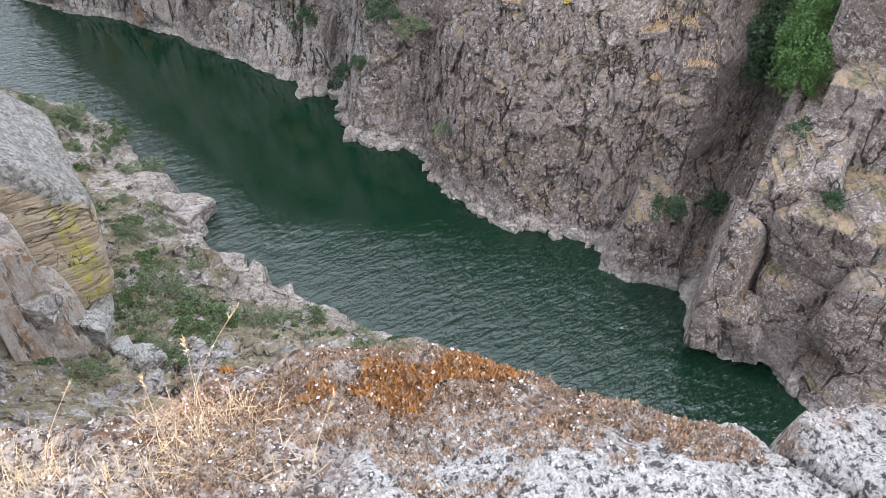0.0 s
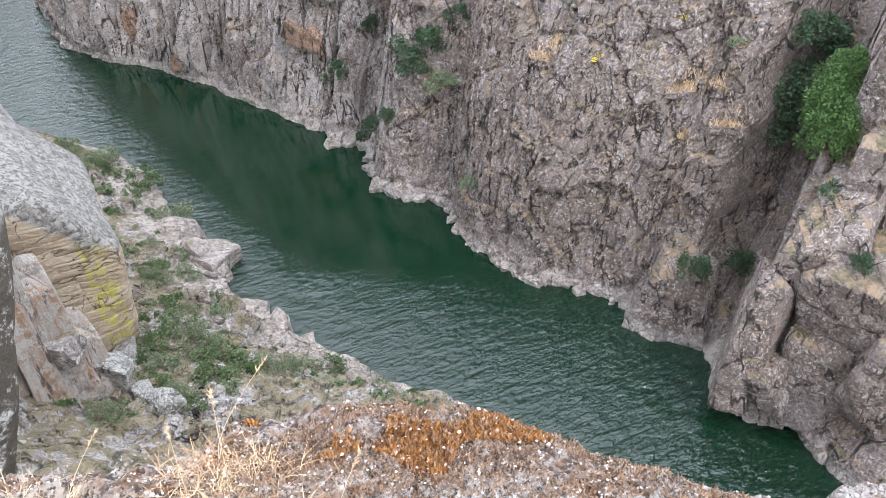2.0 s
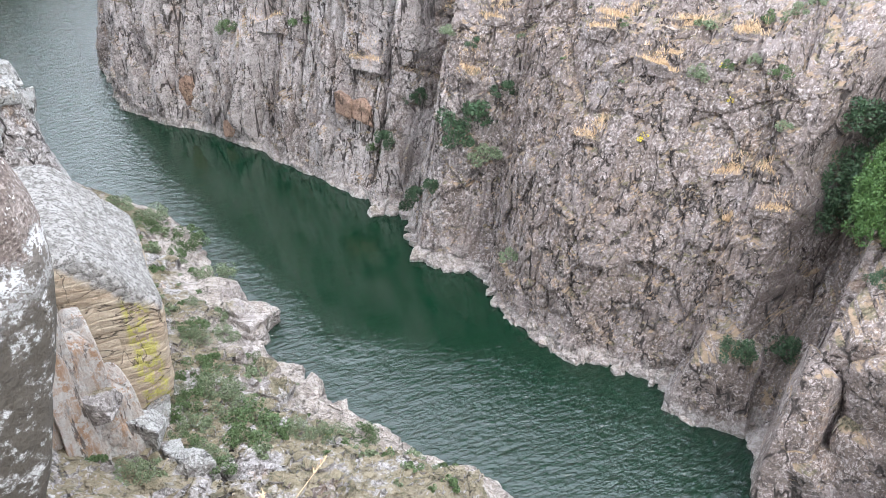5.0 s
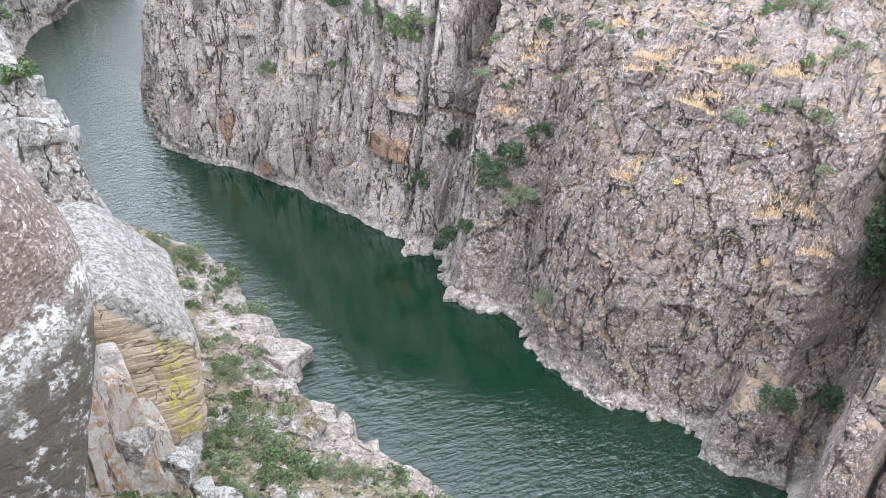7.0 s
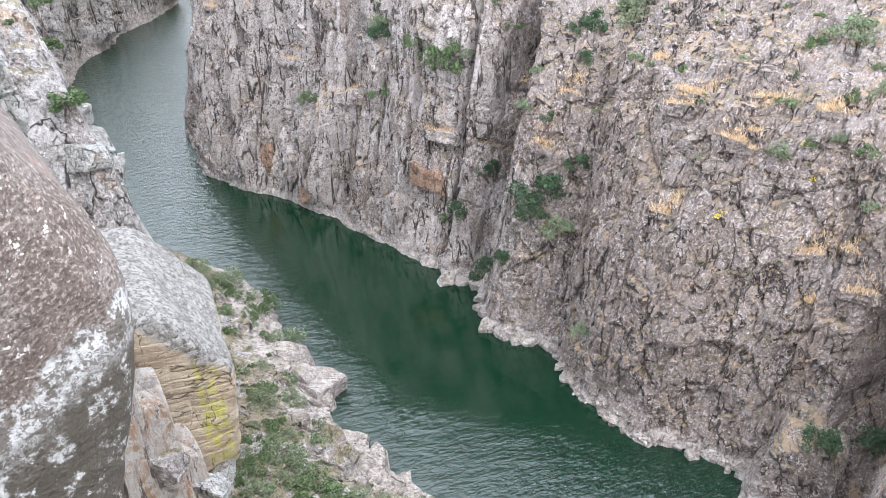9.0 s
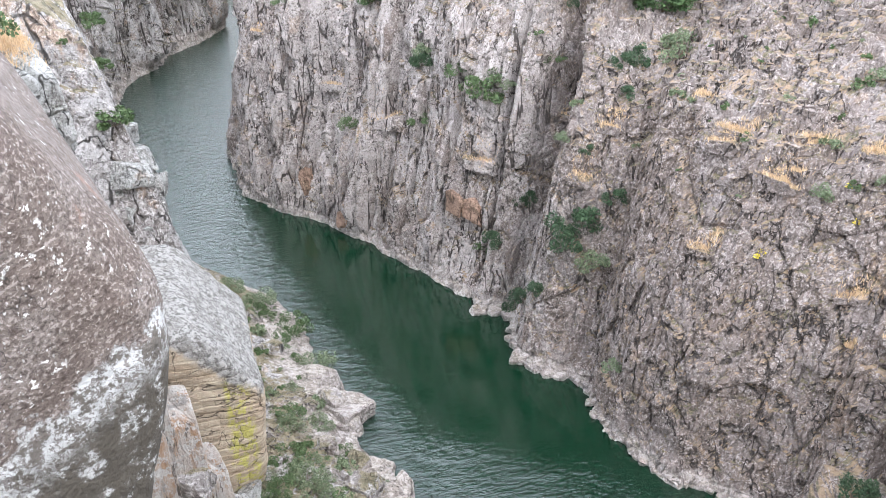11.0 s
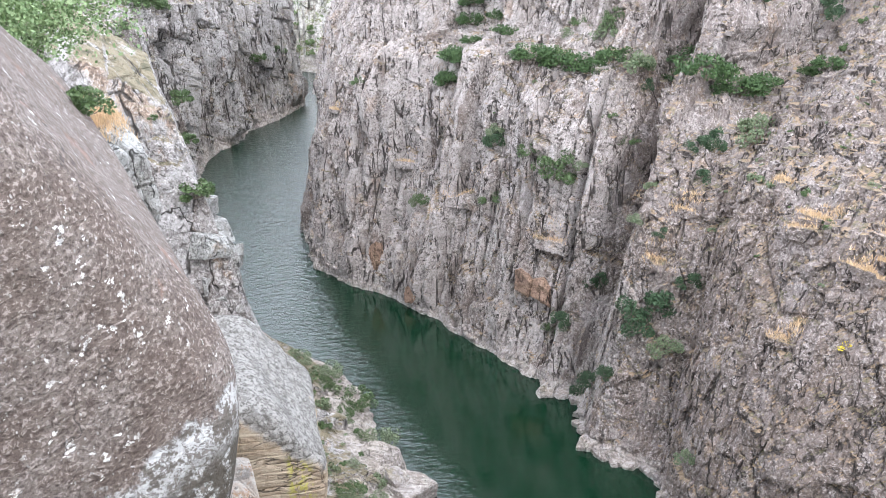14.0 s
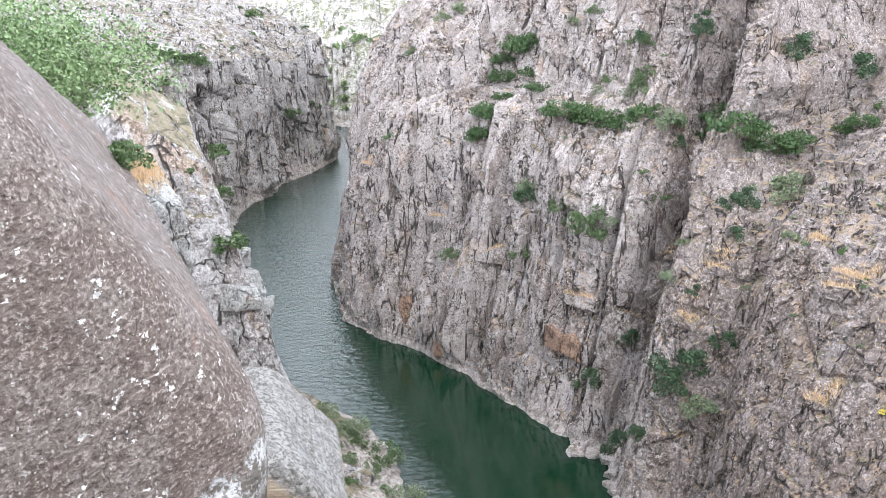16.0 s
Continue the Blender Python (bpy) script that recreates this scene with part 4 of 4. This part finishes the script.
GREEN_SHRUBS = [(-31.0, 101.0, 2.9, 1.1), (-21.3, 81.8, 2.6, 1.5), (-25.0, 81.1, 4.8, 1.5), (-24.2, 78.4, 4.7, 1.3), (-17.6, 76.2, 2.7, 1.2),
    (-19.6, 71.9, 5.6, 0.7), (-35.4, 105.6, 4.3, 1.1), (-26.0, 86.6, 4.5, 0.8), (-22.5, 71.7, 6.1, 1.5), (-19.4, 66.8, 7.2, 1.8), (-21.2, 63.2, 9.5, 1.3),
    (-17.4, 64.1, 7.3, 1.6), (-14.3, 60.3, 8.1, 2.4), (-20.1, 59.1, 9.0, 1.5), (-14.3, 55.5, 10.8, 1.6), (-10.1, 60.9, 6.0, 1.4), (-3.9, 63.1, 2.8, 1.3),
    (-16.9, 51.5, 13.6, 1.1), (-19.4, 54.0, 12.6, 1.1), (-21.9, 47.9, 15.2, 1.5), (-15.6, 50.0, 13.9, 1.1), (-36.1, 108.5, 4.0, 2.1), (-30.4, 105.0, 2.0, 2.0),
    (-40.4, 110.6, 5.4, 1.5)]
grow(plant("shrub", (1, 1, 0.75), 3000, 0.042, green_leaves, 21, 16), GREEN_SHRUBS[0::2], "rounded green shrub on the rocky terrace", group="terrace shrubs")
grow(plant("shrub", (1, 0.9, 0.85), 3000, 0.040, grey_leaves, 22, 12), GREEN_SHRUBS[1::2], "grey green broom bush on the rocky terrace", group="terrace shrubs")
GREY_SHRUBS = [(-25.2, 96.0, 1.4, 2.5), (-7.3, 61.3, 5.0, 1.6), (-23.2, 66.3, 8.0, 1.0), (-18.0, 68.1, 6.1, 1.1)]
grow(plant("broom", (1, 1, 0.7), 3000, 0.036, grey_leaves, 23, 20), GREY_SHRUBS, "feathery grey green broom beside the river", group="terrace brooms")
BENCH_SHRUBS = [(-17.0, 163.0, 56.8, 2.2), (-19.4, 162.9, 55.1, 2.2), (-14.7, 161.2, 58.7, 2.0), (-14.8, 158.2, 53.0, 1.9), (-12.8, 152.1, 51.2, 1.8),
    (-18.9, 155.2, 49.0, 1.6), (-21.1, 150.3, 46.7, 1.9), (-22.6, 150.2, 43.2, 1.9), (-16.4, 162.8, 57.4, 3.3), (-19.6, 162.4, 51.6, 2.2),
    (-21.3, 150.2, 46.5, 2.3), (-22.8, 150.2, 42.3, 2.0), (-6.5, 138.7, 48.8, 2.9), (-1.9, 137.8, 47.7, 2.8), (2.6, 135.8, 47.0, 2.1), (6.0, 136.0, 48.8, 2.4),
    (10.3, 134.7, 48.6, 1.6), (17.3, 140.4, 48.3, 3.4), (17.6, 120.3, 49.4, 3.0), (15.9, 137.4, 46.0, 2.4), (22.6, 122.7, 47.1, 3.0), (26.6, 124.0, 47.7, 2.2),
    (33.1, 127.4, 49.0, 1.4), (35.4, 124.9, 50.4, 1.8)]
grow(plant("bench_shrub", (1.1, 0.9, 0.6), 2200, 0.055, bright_leaves, 24, 26), BENCH_SHRUBS, "low bright green bush spreading on the rock bench", group="bushes of the rock bench", sink=0.1)
DARK_SHRUBS = [(14.7, 142.0, 62.0, 1.5), (14.4, 144.8, 63.9, 1.3), (4.9, 146.0, 60.8, 1.2), (-13.2, 139.5, 34.2, 1.5), (11.3, 133.6, 45.3, 1.0),
    (25.7, 128.4, 59.8, 2.3), (36.1, 133.6, 56.9, 2.4), (14.4, 143.3, 62.2, 1.5), (18.7, 113.6, 41.6, 1.8), (16.6, 111.2, 41.8, 1.4),
    (-13.0, 139.5, 34.5, 1.9), (17.0, 109.1, 38.1, 1.2), (11.4, 104.5, 20.5, 3.0), (10.1, 103.8, 18.6, 2.2), (3.6, 115.8, 0.9, 1.8), (12.3, 106.6, 31.0, 0.9),
    (4.3, 122.0, 16.3, 1.1), (16.2, 104.0, 25.1, 1.4), (5.4, 122.5, 17.0, 1.1), (-0.2, 119.1, 10.7, 1.6), (4.9, 109.2, 5.9, 1.6)]
grow(plant("dark_shrub", (0.9, 0.9, 1.0), 2600, 0.05, dark_leaves, 25, 14), DARK_SHRUBS, "dark green bush rooted in a cleft of the cliff", group="bushes in the clefts", sink=0.3)
CLIFF_SHRUBS = [(4.4, 144.6, 51.8, 2.2), (5.9, 144.6, 54.8, 1.7), (9.9, 134.1, 48.3, 2.0), (5.0, 146.1, 59.9, 1.5), (-2.1, 144.7, 51.8, 1.1),
    (0.2, 146.4, 53.6, 1.2), (-33.7, 173.4, 62.4, 1.5), (-40.2, 169.8, 55.4, 1.1), (-6.9, 155.7, 62.5, 1.4), (-2.8, 154.9, 64.7, 1.3),
    (-30.2, 173.8, 63.9, 1.7), (4.8, 145.0, 52.7, 2.0), (23.8, 114.4, 42.3, 2.5), (-6.7, 130.9, 35.0, 1.6), (1.4, 126.9, 34.1, 1.1), (8.0, 127.3, 38.2, 1.1),
    (-28.9, 148.9, 19.5, 1.3), (-13.1, 136.8, 24.6, 1.7), (9.3, 109.1, 31.8, 1.1), (-1.1, 123.0, 7.6, 1.4), (13.7, 102.0, 16.5, 2.0),
    (-41.5, 158.2, 40.6, 1.4), (-39.7, 170.1, 56.0, 1.1), (-2.5, 128.3, 32.1, 2.8), (44.5, 94.6, 45.1, 2.3), (41.3, 94.8, 43.8, 1.1), (35.6, 84.8, 34.4, 1.2),
    (38.0, 83.8, 36.0, 0.7), (40.3, 82.4, 36.9, 0.7), (42.1, 79.5, 36.7, 0.9), (45.3, 86.5, 41.0, 1.2), (42.8, 85.8, 40.4, 0.9), (33.3, 95.5, 41.7, 0.9),
    (28.3, 92.1, 38.2, 0.7), (42.3, 77.1, 31.7, 0.8), (-27.5, 147.4, 20.4, 1.3), (16.0, 89.8, 7.5, 1.2), (-1.6, 128.0, 34.7, 2.5), (-12.9, 139.6, 36.0, 1.4)]
grow(plant("cliff_shrub", (1, 1, 0.8), 1700, 0.055, grey_leaves, 26, 12), CLIFF_SHRUBS[0::2], "grey green shrub clinging to the cliff", group="shrubs on the cliff")
grow(plant("cliff_shrub", (1, 1, 0.8), 1700, 0.055, green_leaves, 27, 12), CLIFF_SHRUBS[1::2], "green shrub clinging to the cliff", group="shrubs on the cliff")
RIGHT_SHRUBS = [(50.6, 77.1, 26.1, 2.4), (49.9, 75.8, 23.3, 2.4), (54.1, 79.6, 28.0, 2.4), (49.9, 75.4, 20.6, 2.1), (51.0, 77.7, 31.9, 2.1),
    (44.3, 69.6, 6.4, 1.8), (37.3, 65.9, 9.3, 1.4), (45.3, 58.6, 24.5, 0.9), (45.9, 52.2, 20.9, 1.0), (6.0, 104.3, 10.0, 1.1)]
grow(plant("cleft_tree", (1, 1, 1.1), 2200, 0.06, dark_leaves, 28, 18), RIGHT_SHRUBS, "dark bushy tree in the cleft of the far bank", "tree", "trees of the cleft")
IVY = [(49.5, 67.4, 33.0, 1.5), (49.4, 67.4, 31.4, 1.7), (48.4, 66.3, 30.3, 1.9), (47.2, 64.5, 29.5, 2.0), (46.1, 63.1, 28.6, 2.0), (46.0, 62.6, 27.2, 1.7)]
grow(plant("ivy_column", (0.95, 0.95, 1.1), 6500, 0.045, ivy_leaves, 29, 30, hollow=0.7), IVY, "bright green ivy hanging over the cleft", "ivy", "ivy of the cleft")
LEFT_SHRUBS = [(-123.6, 222.0, 49.7, 2.3), (-121.1, 225.4, 48.3, 2.3), (-119.2, 232.3, 47.1, 2.2), (-112.7, 198.1, 45.5, 2.0), (-121.5, 279.1, 59.1, 2.5),
    (-112.8, 307.9, 24.3, 2.6), (-113.2, 290.2, 23.7, 2.6), (-51.8, 81.1, 53.0, 1.2), (-132.2, 228.4, 51.5, 2.1), (-125.1, 228.0, 49.1, 2.3),
    (-120.3, 232.3, 48.7, 2.4), (-46.5, 93.2, 50.2, 1.1), (-45.7, 84.4, 49.9, 0.5), (-45.6, 91.7, 45.6, 1.1), (-41.7, 84.0, 41.6, 1.8),
    (-151.8, 420.2, 7.5, 3.9), (-24.7, 38.6, 61.2, 1.0)]
grow(plant("ledge_shrub", (1, 1, 0.7), 1000, 0.09, green_leaves, 30, 12), LEFT_SHRUBS, "small green shrub on a ledge of the near bank cliffs", group="shrubs of the near cliffs")
FLOWERS = [(29.6, 84.3, 27.3, 0.8), (37.3, 84.1, 35.7, 0.5), (38.0, 81.9, 32.5, 0.5), (-7.3, 61.9, 4.7, 0.3), (-0.9, 61.6, 2.4, 0.4)]
grow(plant("flowering_broom", (1, 1, 0.7), 260, 0.10, broom_flowers, 31, 10), FLOWERS, "small broom covered in yellow flowers", group="flowering brooms")


def scrub(count, x0, x1, y0, y1, low, high, seed):
    """Places for small scrub on the gentler rock of a stretch of the banks."""
    pick = random.Random(seed)
    view = bpy.context.evaluated_depsgraph_get()
    rows = []
    while count:
        count -= 1
        hit, place, normal, index, ob, m = scene.ray_cast(view, Vector((pick.uniform(x0, x1), pick.uniform(y0, y1), 120)), Vector((0, 0, -1)))
        if hit and abs(normal.z) > 0.35 and low < place.z < high and ob.name.startswith("cliff"):
            rows.append((place.x, place.y, place.z, 0.25 + 0.75 * pick.random() ** 2))
    return rows


bpy.context.view_layer.update()
grow(plant("scrub", (1, 1, 0.7), 500, 0.12, grey_leaves, 32, 9), scrub(150, -20, 60, 85, 150, 28, 62, 5), "small dry grey scrub on the rocky slope", group="scrub of the far slope")
grow(plant("scrub", (1, 1, 0.7), 500, 0.12, green_leaves, 33, 9), scrub(120, -20, 60, 85, 150, 28, 62, 6), "small green scrub on the rocky slope", group="scrub of the far slope")
grow(plant("terrace_scrub", (1, 1, 0.7), 500, 0.12, grey_leaves, 34, 9), scrub(420, -45, 5, 48, 112, 2.5, 18, 7), "small dry scrub on the terrace", group="scrub of the terrace")
grow(plant("terrace_scrub", (1, 1, 0.8), 500, 0.12, green_leaves, 37, 9), scrub(230, -45, 5, 48, 112, 2.5, 18, 17), "small green scrub on the terrace", group="scrub of the terrace")
grow(plant("plateau_scrub", (1, 1, 0.7), 500, 0.12, green_leaves, 35, 9), [(x, y, z, 1.6 * r) for x, y, z, r in scrub(160, -220, -118, 215, 330, 40, 70, 9)],
     "scattered green scrub on the dry plateau", group="scrub of the plateau")
grow(plant("gorge_shrub", (1, 1, 0.8), 500, 0.14, fresh_leaves, 38, 10), [(x, y, z, 3.2 * r) for x, y, z, r in scrub(260, -175, -60, 384, 450, 3, 60, 19)],
     "sunlit green bush on the far rocks", group="bushes of the gorge end")
TREE = plant("tree", (8.6, 5.2, 5.6), 24000, 0.12, fresh_leaves, 36, 110, 0.22, "trunk", "crown", 4.0, 0.35)
TREE.matrix_basis = pose(-35.9, 47.0, 58.0)
tagged(TREE, "leafy green tree behind the brown granite dome", "tree")


def straw_patch(name, x, y, z, rx, ry, count, seed, label, above=6.0, wide=1.0):
    """A swath of dry grass."""
    rng = np.random.default_rng(seed)
    px, py = x + rng.normal(0, rx, count), y + rng.normal(0, ry, count)
    view = bpy.context.evaluated_depsgraph_get()
    corners = []
    for a, b in zip(px, py):
        hit, place, normal, index, ob, m = scene.ray_cast(view, Vector((a, b, z + above)), Vector((0, 0, -1)))
        if not hit or abs(place.z - z) > above:
            continue
        d, w = rng.uniform(0, 6.28), wide * rng.uniform(0.015, 0.04)
        side = np.array((math.cos(d), math.sin(d), 0)) * w
        tip = np.array((rng.normal(0, 0.15), rng.normal(0, 0.15), rng.uniform(0.25, 0.6)))
        foot = np.array(place)
        corners += [foot - side, foot + side, foot + side * 0.2 + tip, foot - side * 0.2 + tip]
    return tagged(add_mesh(name, corners, np.arange(len(corners)).reshape(-1, 4), straw_blades), label, "grass", kind="stuff")


bpy.context.view_layer.update()
LEDGES = [(-19.4, 143.3, 23.9, 5.0), (-1.7, 126.7, 22.2, 3.2), (11.8, 106.2, 27.9, 2.4), (11.0, 127.2, 29.7, 2.3), (15.3, 107.4, 34.7, 2.0),
    (-30.8, 154.0, 26.4, 2.6), (26.2, 93.4, 37.9, 3.2), (-47.8, 162.9, 34.3, 1.7), (25.3, 101.4, 40.7, 1.5), (28.0, 93.8, 39.0, 2.9), (31.0, 86.7, 35.7, 2.4),
    (35.1, 89.3, 39.0, 2.1), (38.2, 78.8, 25.9, 2.0), (42.2, 74.2, 23.6, 2.4), (38.1, 76.0, 21.0, 1.0), (32.2, 86.5, 35.0, 1.7), (24.5, 87.3, 26.8, 2.1),
    (41.9, 76.5, 27.1, 2.0), (40.1, 84.9, 39.8, 2.1)]
for n, (x, y, z, r) in enumerate(LEDGES):
    rock_at("ledge_rock", (x - 0.1 * r, y - 0.12 * r, z - 0.30 * r), -20, (0.95 * r, 0.42 * r, 0.24 * r), granite, 340 + n, "granite ledge with dry straw on its top", 60, "straw ledges of the cliff", 0.14)
bpy.context.view_layer.update()
for n, (x, y, z, r) in enumerate(LEDGES):
    straw_patch("ledge_grass", x - 0.08 * r, y - 0.1 * r, z + 0.2, 0.5 * r, 0.24 * r, 320, 360 + n, "dry straw coloured grass on a cliff ledge", 0.9 * r, 1.6)
straw_patch("dry_grass", -36.4, 59.5, 56, 1.3, 2.2, 3500, 41, "dry straw grass on the white rock shoulder")
# ---------------------------------------------------------------- the foreground: moss, dry grass and grit
def ledge_height(xs, ys):
    """Heights of the foreground rock under points, read from its mesh."""
    from_above = []
    view = bpy.context.evaluated_depsgraph_get()
    for x, y in zip(xs, ys):
        hit, place, normal, index, ob, m = scene.ray_cast(view, Vector((x, y, 69.5)), Vector((0, 0, -1)))
        from_above.append(place.z if hit and place.z > 66.5 else np.nan)
    return np.array(from_above)


def sprigs(name, xs, ys, height, width, material, seed, bend=0.5, label="", category=""):
    """Many small upright blades that stand on the foreground rock."""
    rng = np.random.default_rng(seed)
    zs = ledge_height(xs, ys)
    good = ~np.isnan(zs)
    xs, ys, zs = np.asarray(xs)[good], np.asarray(ys)[good], zs[good]
    count = len(xs)
    foot = np.stack([xs, ys, zs - 0.002], -1)
    a = rng.uniform(0, 2 * math.pi, count)
    side = np.stack([np.cos(a), np.sin(a), np.zeros(count)], -1) * width * rng.uniform(0.6, 1.3, (count, 1))
    lean = np.stack([np.cos(a + 1.5), np.sin(a + 1.5), np.zeros(count)], -1) * height * bend * rng.uniform(0.2, 1.2, (count, 1))
    up = np.array((0, 0, 1.0)) * height * rng.uniform(0.5, 1.2, (count, 1))
    corners = np.stack([foot - side, foot + side, foot + side * 0.35 + up + lean, foot - side * 0.35 + up + lean], 1).reshape(-1, 3)
    ob = add_mesh(name, corners, np.arange(count * 4).reshape(-1, 4), material)
    return tagged(ob, label, category, kind="stuff")


def patch(count, x0, x1, y0, y1, seed, scale, low, holes=3.0):
    """Points in a ragged patch of the foreground rock."""
    rng = np.random.default_rng(seed)
    x, y = rng.uniform(x0, x1, count), rng.uniform(y0, y1, count)
    n = fractal(x * holes, y * holes, seed, 4)
    mx, my = (x0 + x1) / 2, (y0 + y1) / 2
    fall = 1 - np.hypot((x - mx) / (x1 - x0) * 2, (y - my) / (y1 - y0) * 2)
    keep = n * scale + fall > low
    return x[keep], y[keep]


moss_material = leaf_material("rusty_moss", (0.20, 0.075, 0.018), (0.48, 0.22, 0.055))
moss_dull = leaf_material("dull_moss", (0.15, 0.092, 0.058), (0.38, 0.24, 0.15))
bpy.context.view_layer.update()
x, y = patch(26000, 0.08, 1.0, 0.80, 1.20, 81, 1.1, 0.42)
sprigs("moss", x, y, 0.017, 0.004, moss_material, 82, 0.6, "tufts of bright rusty orange moss on the rock", "moss")
x, y = patch(22000, 0.0, 1.5, 0.56, 1.18, 83, 1.2, 0.62)
sprigs("moss", x, y, 0.012, 0.0035, moss_dull, 84, 0.7, "dull brown moss on the rock", "moss")
x, y = patch(3200, 1.25, 1.60, 0.52, 0.74, 85, 0.8, 0.3)
sprigs("moss", x, y, 0.011, 0.0035, moss_dull, 86, 0.6, "patch of dull brown moss near the edge", "moss")


def grass_tuft(name, x, y, count, height, spread, material, seed, label):
    """A tuft of curved dry blades."""
    rng = np.random.default_rng(seed)
    z = float(np.nan_to_num(ledge_height([x], [y])[0], nan=68.0))
    a, lean = rng.uniform(0, 2 * math.pi, count), rng.uniform(0.15, 1.0, count)
    way = np.stack([np.cos(a), np.sin(a)], -1)
    ox, oy = rng.normal(0, 0.55 * spread, count), rng.normal(0, 0.4 * spread, count)
    r0 = rng.uniform(0, 0.3, count) * spread
    h = height * rng.uniform(0.5, 1.15, count)
    w = rng.uniform(0.0005, 0.0012, count)
    across = np.stack([-way[:, 1], way[:, 0], np.zeros(count)], -1) * w[:, None]
    rings = []
    for f in (0, 0.35, 0.7, 1.0):
        out = r0 + spread * lean * f ** 1.6
        up = h * (f - 0.35 * lean * f ** 2.2)
        at = np.stack([x + ox + way[:, 0] * out, y + oy + way[:, 1] * out, z - 0.015 + up], -1)
        rings.append((at - across * (1.15 - f), at + across * (1.15 - f)))
    corners = []
    for k in range(3):
        corners.append(np.stack([rings[k][0], rings[k][1], rings[k + 1][1], rings[k + 1][0]], 1).reshape(-1, 3))
    corners = np.concatenate(corners)
    ob = add_mesh(name, corners, np.arange(len(corners)).reshape(-1, 4), material)
    return tagged(ob, label, "grass", kind="stuff")


for n, (x, y, count, height, spread) in enumerate(((-0.36, 0.90, 130, 0.10, 0.11), (-0.30, 0.80, 110, 0.09, 0.10), (0.06, 0.97, 120, 0.12, 0.10), (0.15, 0.80, 120, 0.08, 0.10),
                                                  (0.03, 0.74, 90, 0.07, 0.09), (-0.45, 0.76, 110, 0.09, 0.10), (0.20, 0.90, 70, 0.07, 0.10), (-0.12, 0.76, 60, 0.06, 0.08), (0.26, 0.72, 70, 0.06, 0.09))):
    grass_tuft("grass_tuft", x, y, int(1.7 * count), height * 0.7, spread * 1.1, rust_blades if n == 2 else straw_blades, 90 + n, "dry straw coloured grass tuft on the mossy rock")


def stalk(x, y, height, lean, turn, seed):
    """One tall dry stalk with a seed head."""
    z = float(np.nan_to_num(ledge_height([x], [y])[0], nan=68.0))
    a = radians(turn)
    pts = [np.array((x + math.cos(a) * lean * f ** 1.7, y + math.sin(a) * lean * f ** 1.7, z - 0.01 + height * f)) for f in np.linspace(0, 1, 6)]
    base = new("grass_stalk")
    base.empty_display_size = 0.05
    stem_ob = add_mesh("stem", *tube(pts, [0.0012, 0.0011, 0.001, 0.0009, 0.0008, 0.0007], 5), straw_blades)
    rng = np.random.default_rng(seed)
    d = (pts[-1] - pts[-2]) / np.linalg.norm(pts[-1] - pts[-2])
    corners = []
    for k in range(26):
        c = pts[-1] + d * (k / 26 * 0.045 - 0.01)
        o = rng.normal(size=3) * 0.005
        q = np.cross(o, d) * 0.4
        corners += [c - q, c + o * 0.5 + d * 0.004, c + o + d * 0.012, c + q]
    head_ob = add_mesh("seed_head", corners, np.arange(len(corners)).reshape(-1, 4), straw_blades)
    stem_ob.parent = base
    head_ob.parent = base
    return tagged(base, "tall dry grass stalk with a pale seed head", "grass", "dry grass stalks")


stalk(-0.28, 0.88, 0.20, 0.12, 40, 1)
stalk(0.10, 0.98, 0.24, 0.16, 30, 2)
stalk(0.12, 0.95, 0.26, 0.03, 80, 3)
stalk(0.40, 0.72, 0.16, 0.10, 50, 4)
stalk(0.02, 0.90, 0.22, 0.02, 100, 5)


def grit(name, count, x0, x1, y0, y1, low, high, material, seed, label):
    """Flat pale flakes and crumbs of granite on the rock."""
    rng = np.random.default_rng(seed)
    xs, ys = rng.uniform(x0, x1, count), rng.uniform(y0, y1, count)
    zs = ledge_height(xs, ys)
    verts, tris = [], []
    for px, py, pz in zip(xs, ys, zs):
        if np.isnan(pz):
            continue
        r = low + (high - low) * rng.random() ** 3
        ring = rng.uniform(0.6, 1.2, 5) * r
        a = rng.uniform(0, 6.28)
        n = len(verts)
        tilt = rng.uniform(-0.4, 0.4, 2)
        for k in range(5):
            dx, dy = math.cos(a + k * 1.2566) * ring[k], math.sin(a + k * 1.2566) * ring[k]
            verts.append((px + dx, py + dy, pz + dx * tilt[0] + dy * tilt[1]))
        verts.append((px, py, pz + r * 0.55))
        tris += [(n + k, n + (k + 1) % 5, n + 5) for k in range(5)]
    return tagged(add_mesh(name, verts, tris, material), label, "gravel", kind="stuff")


litter_x, litter_y = patch(2600, -0.75, 0.42, 0.50, 1.06, 87, 1.6, 0.62, 6.0)
sprigs("straw_litter", litter_x, litter_y, 0.022, 0.0011, straw_blades, 88, 2.2, "tangled dry straw lying on the rock", "grass")
flake_material = leaf_material("pale_flakes", (0.30, 0.25, 0.22), (0.68, 0.62, 0.57))
grit("gravel", 5200, -0.6, 1.9, 0.45, 1.2, 0.0016, 0.0065, flake_material, 95, "pale granite flakes and dead leaves on the rock")
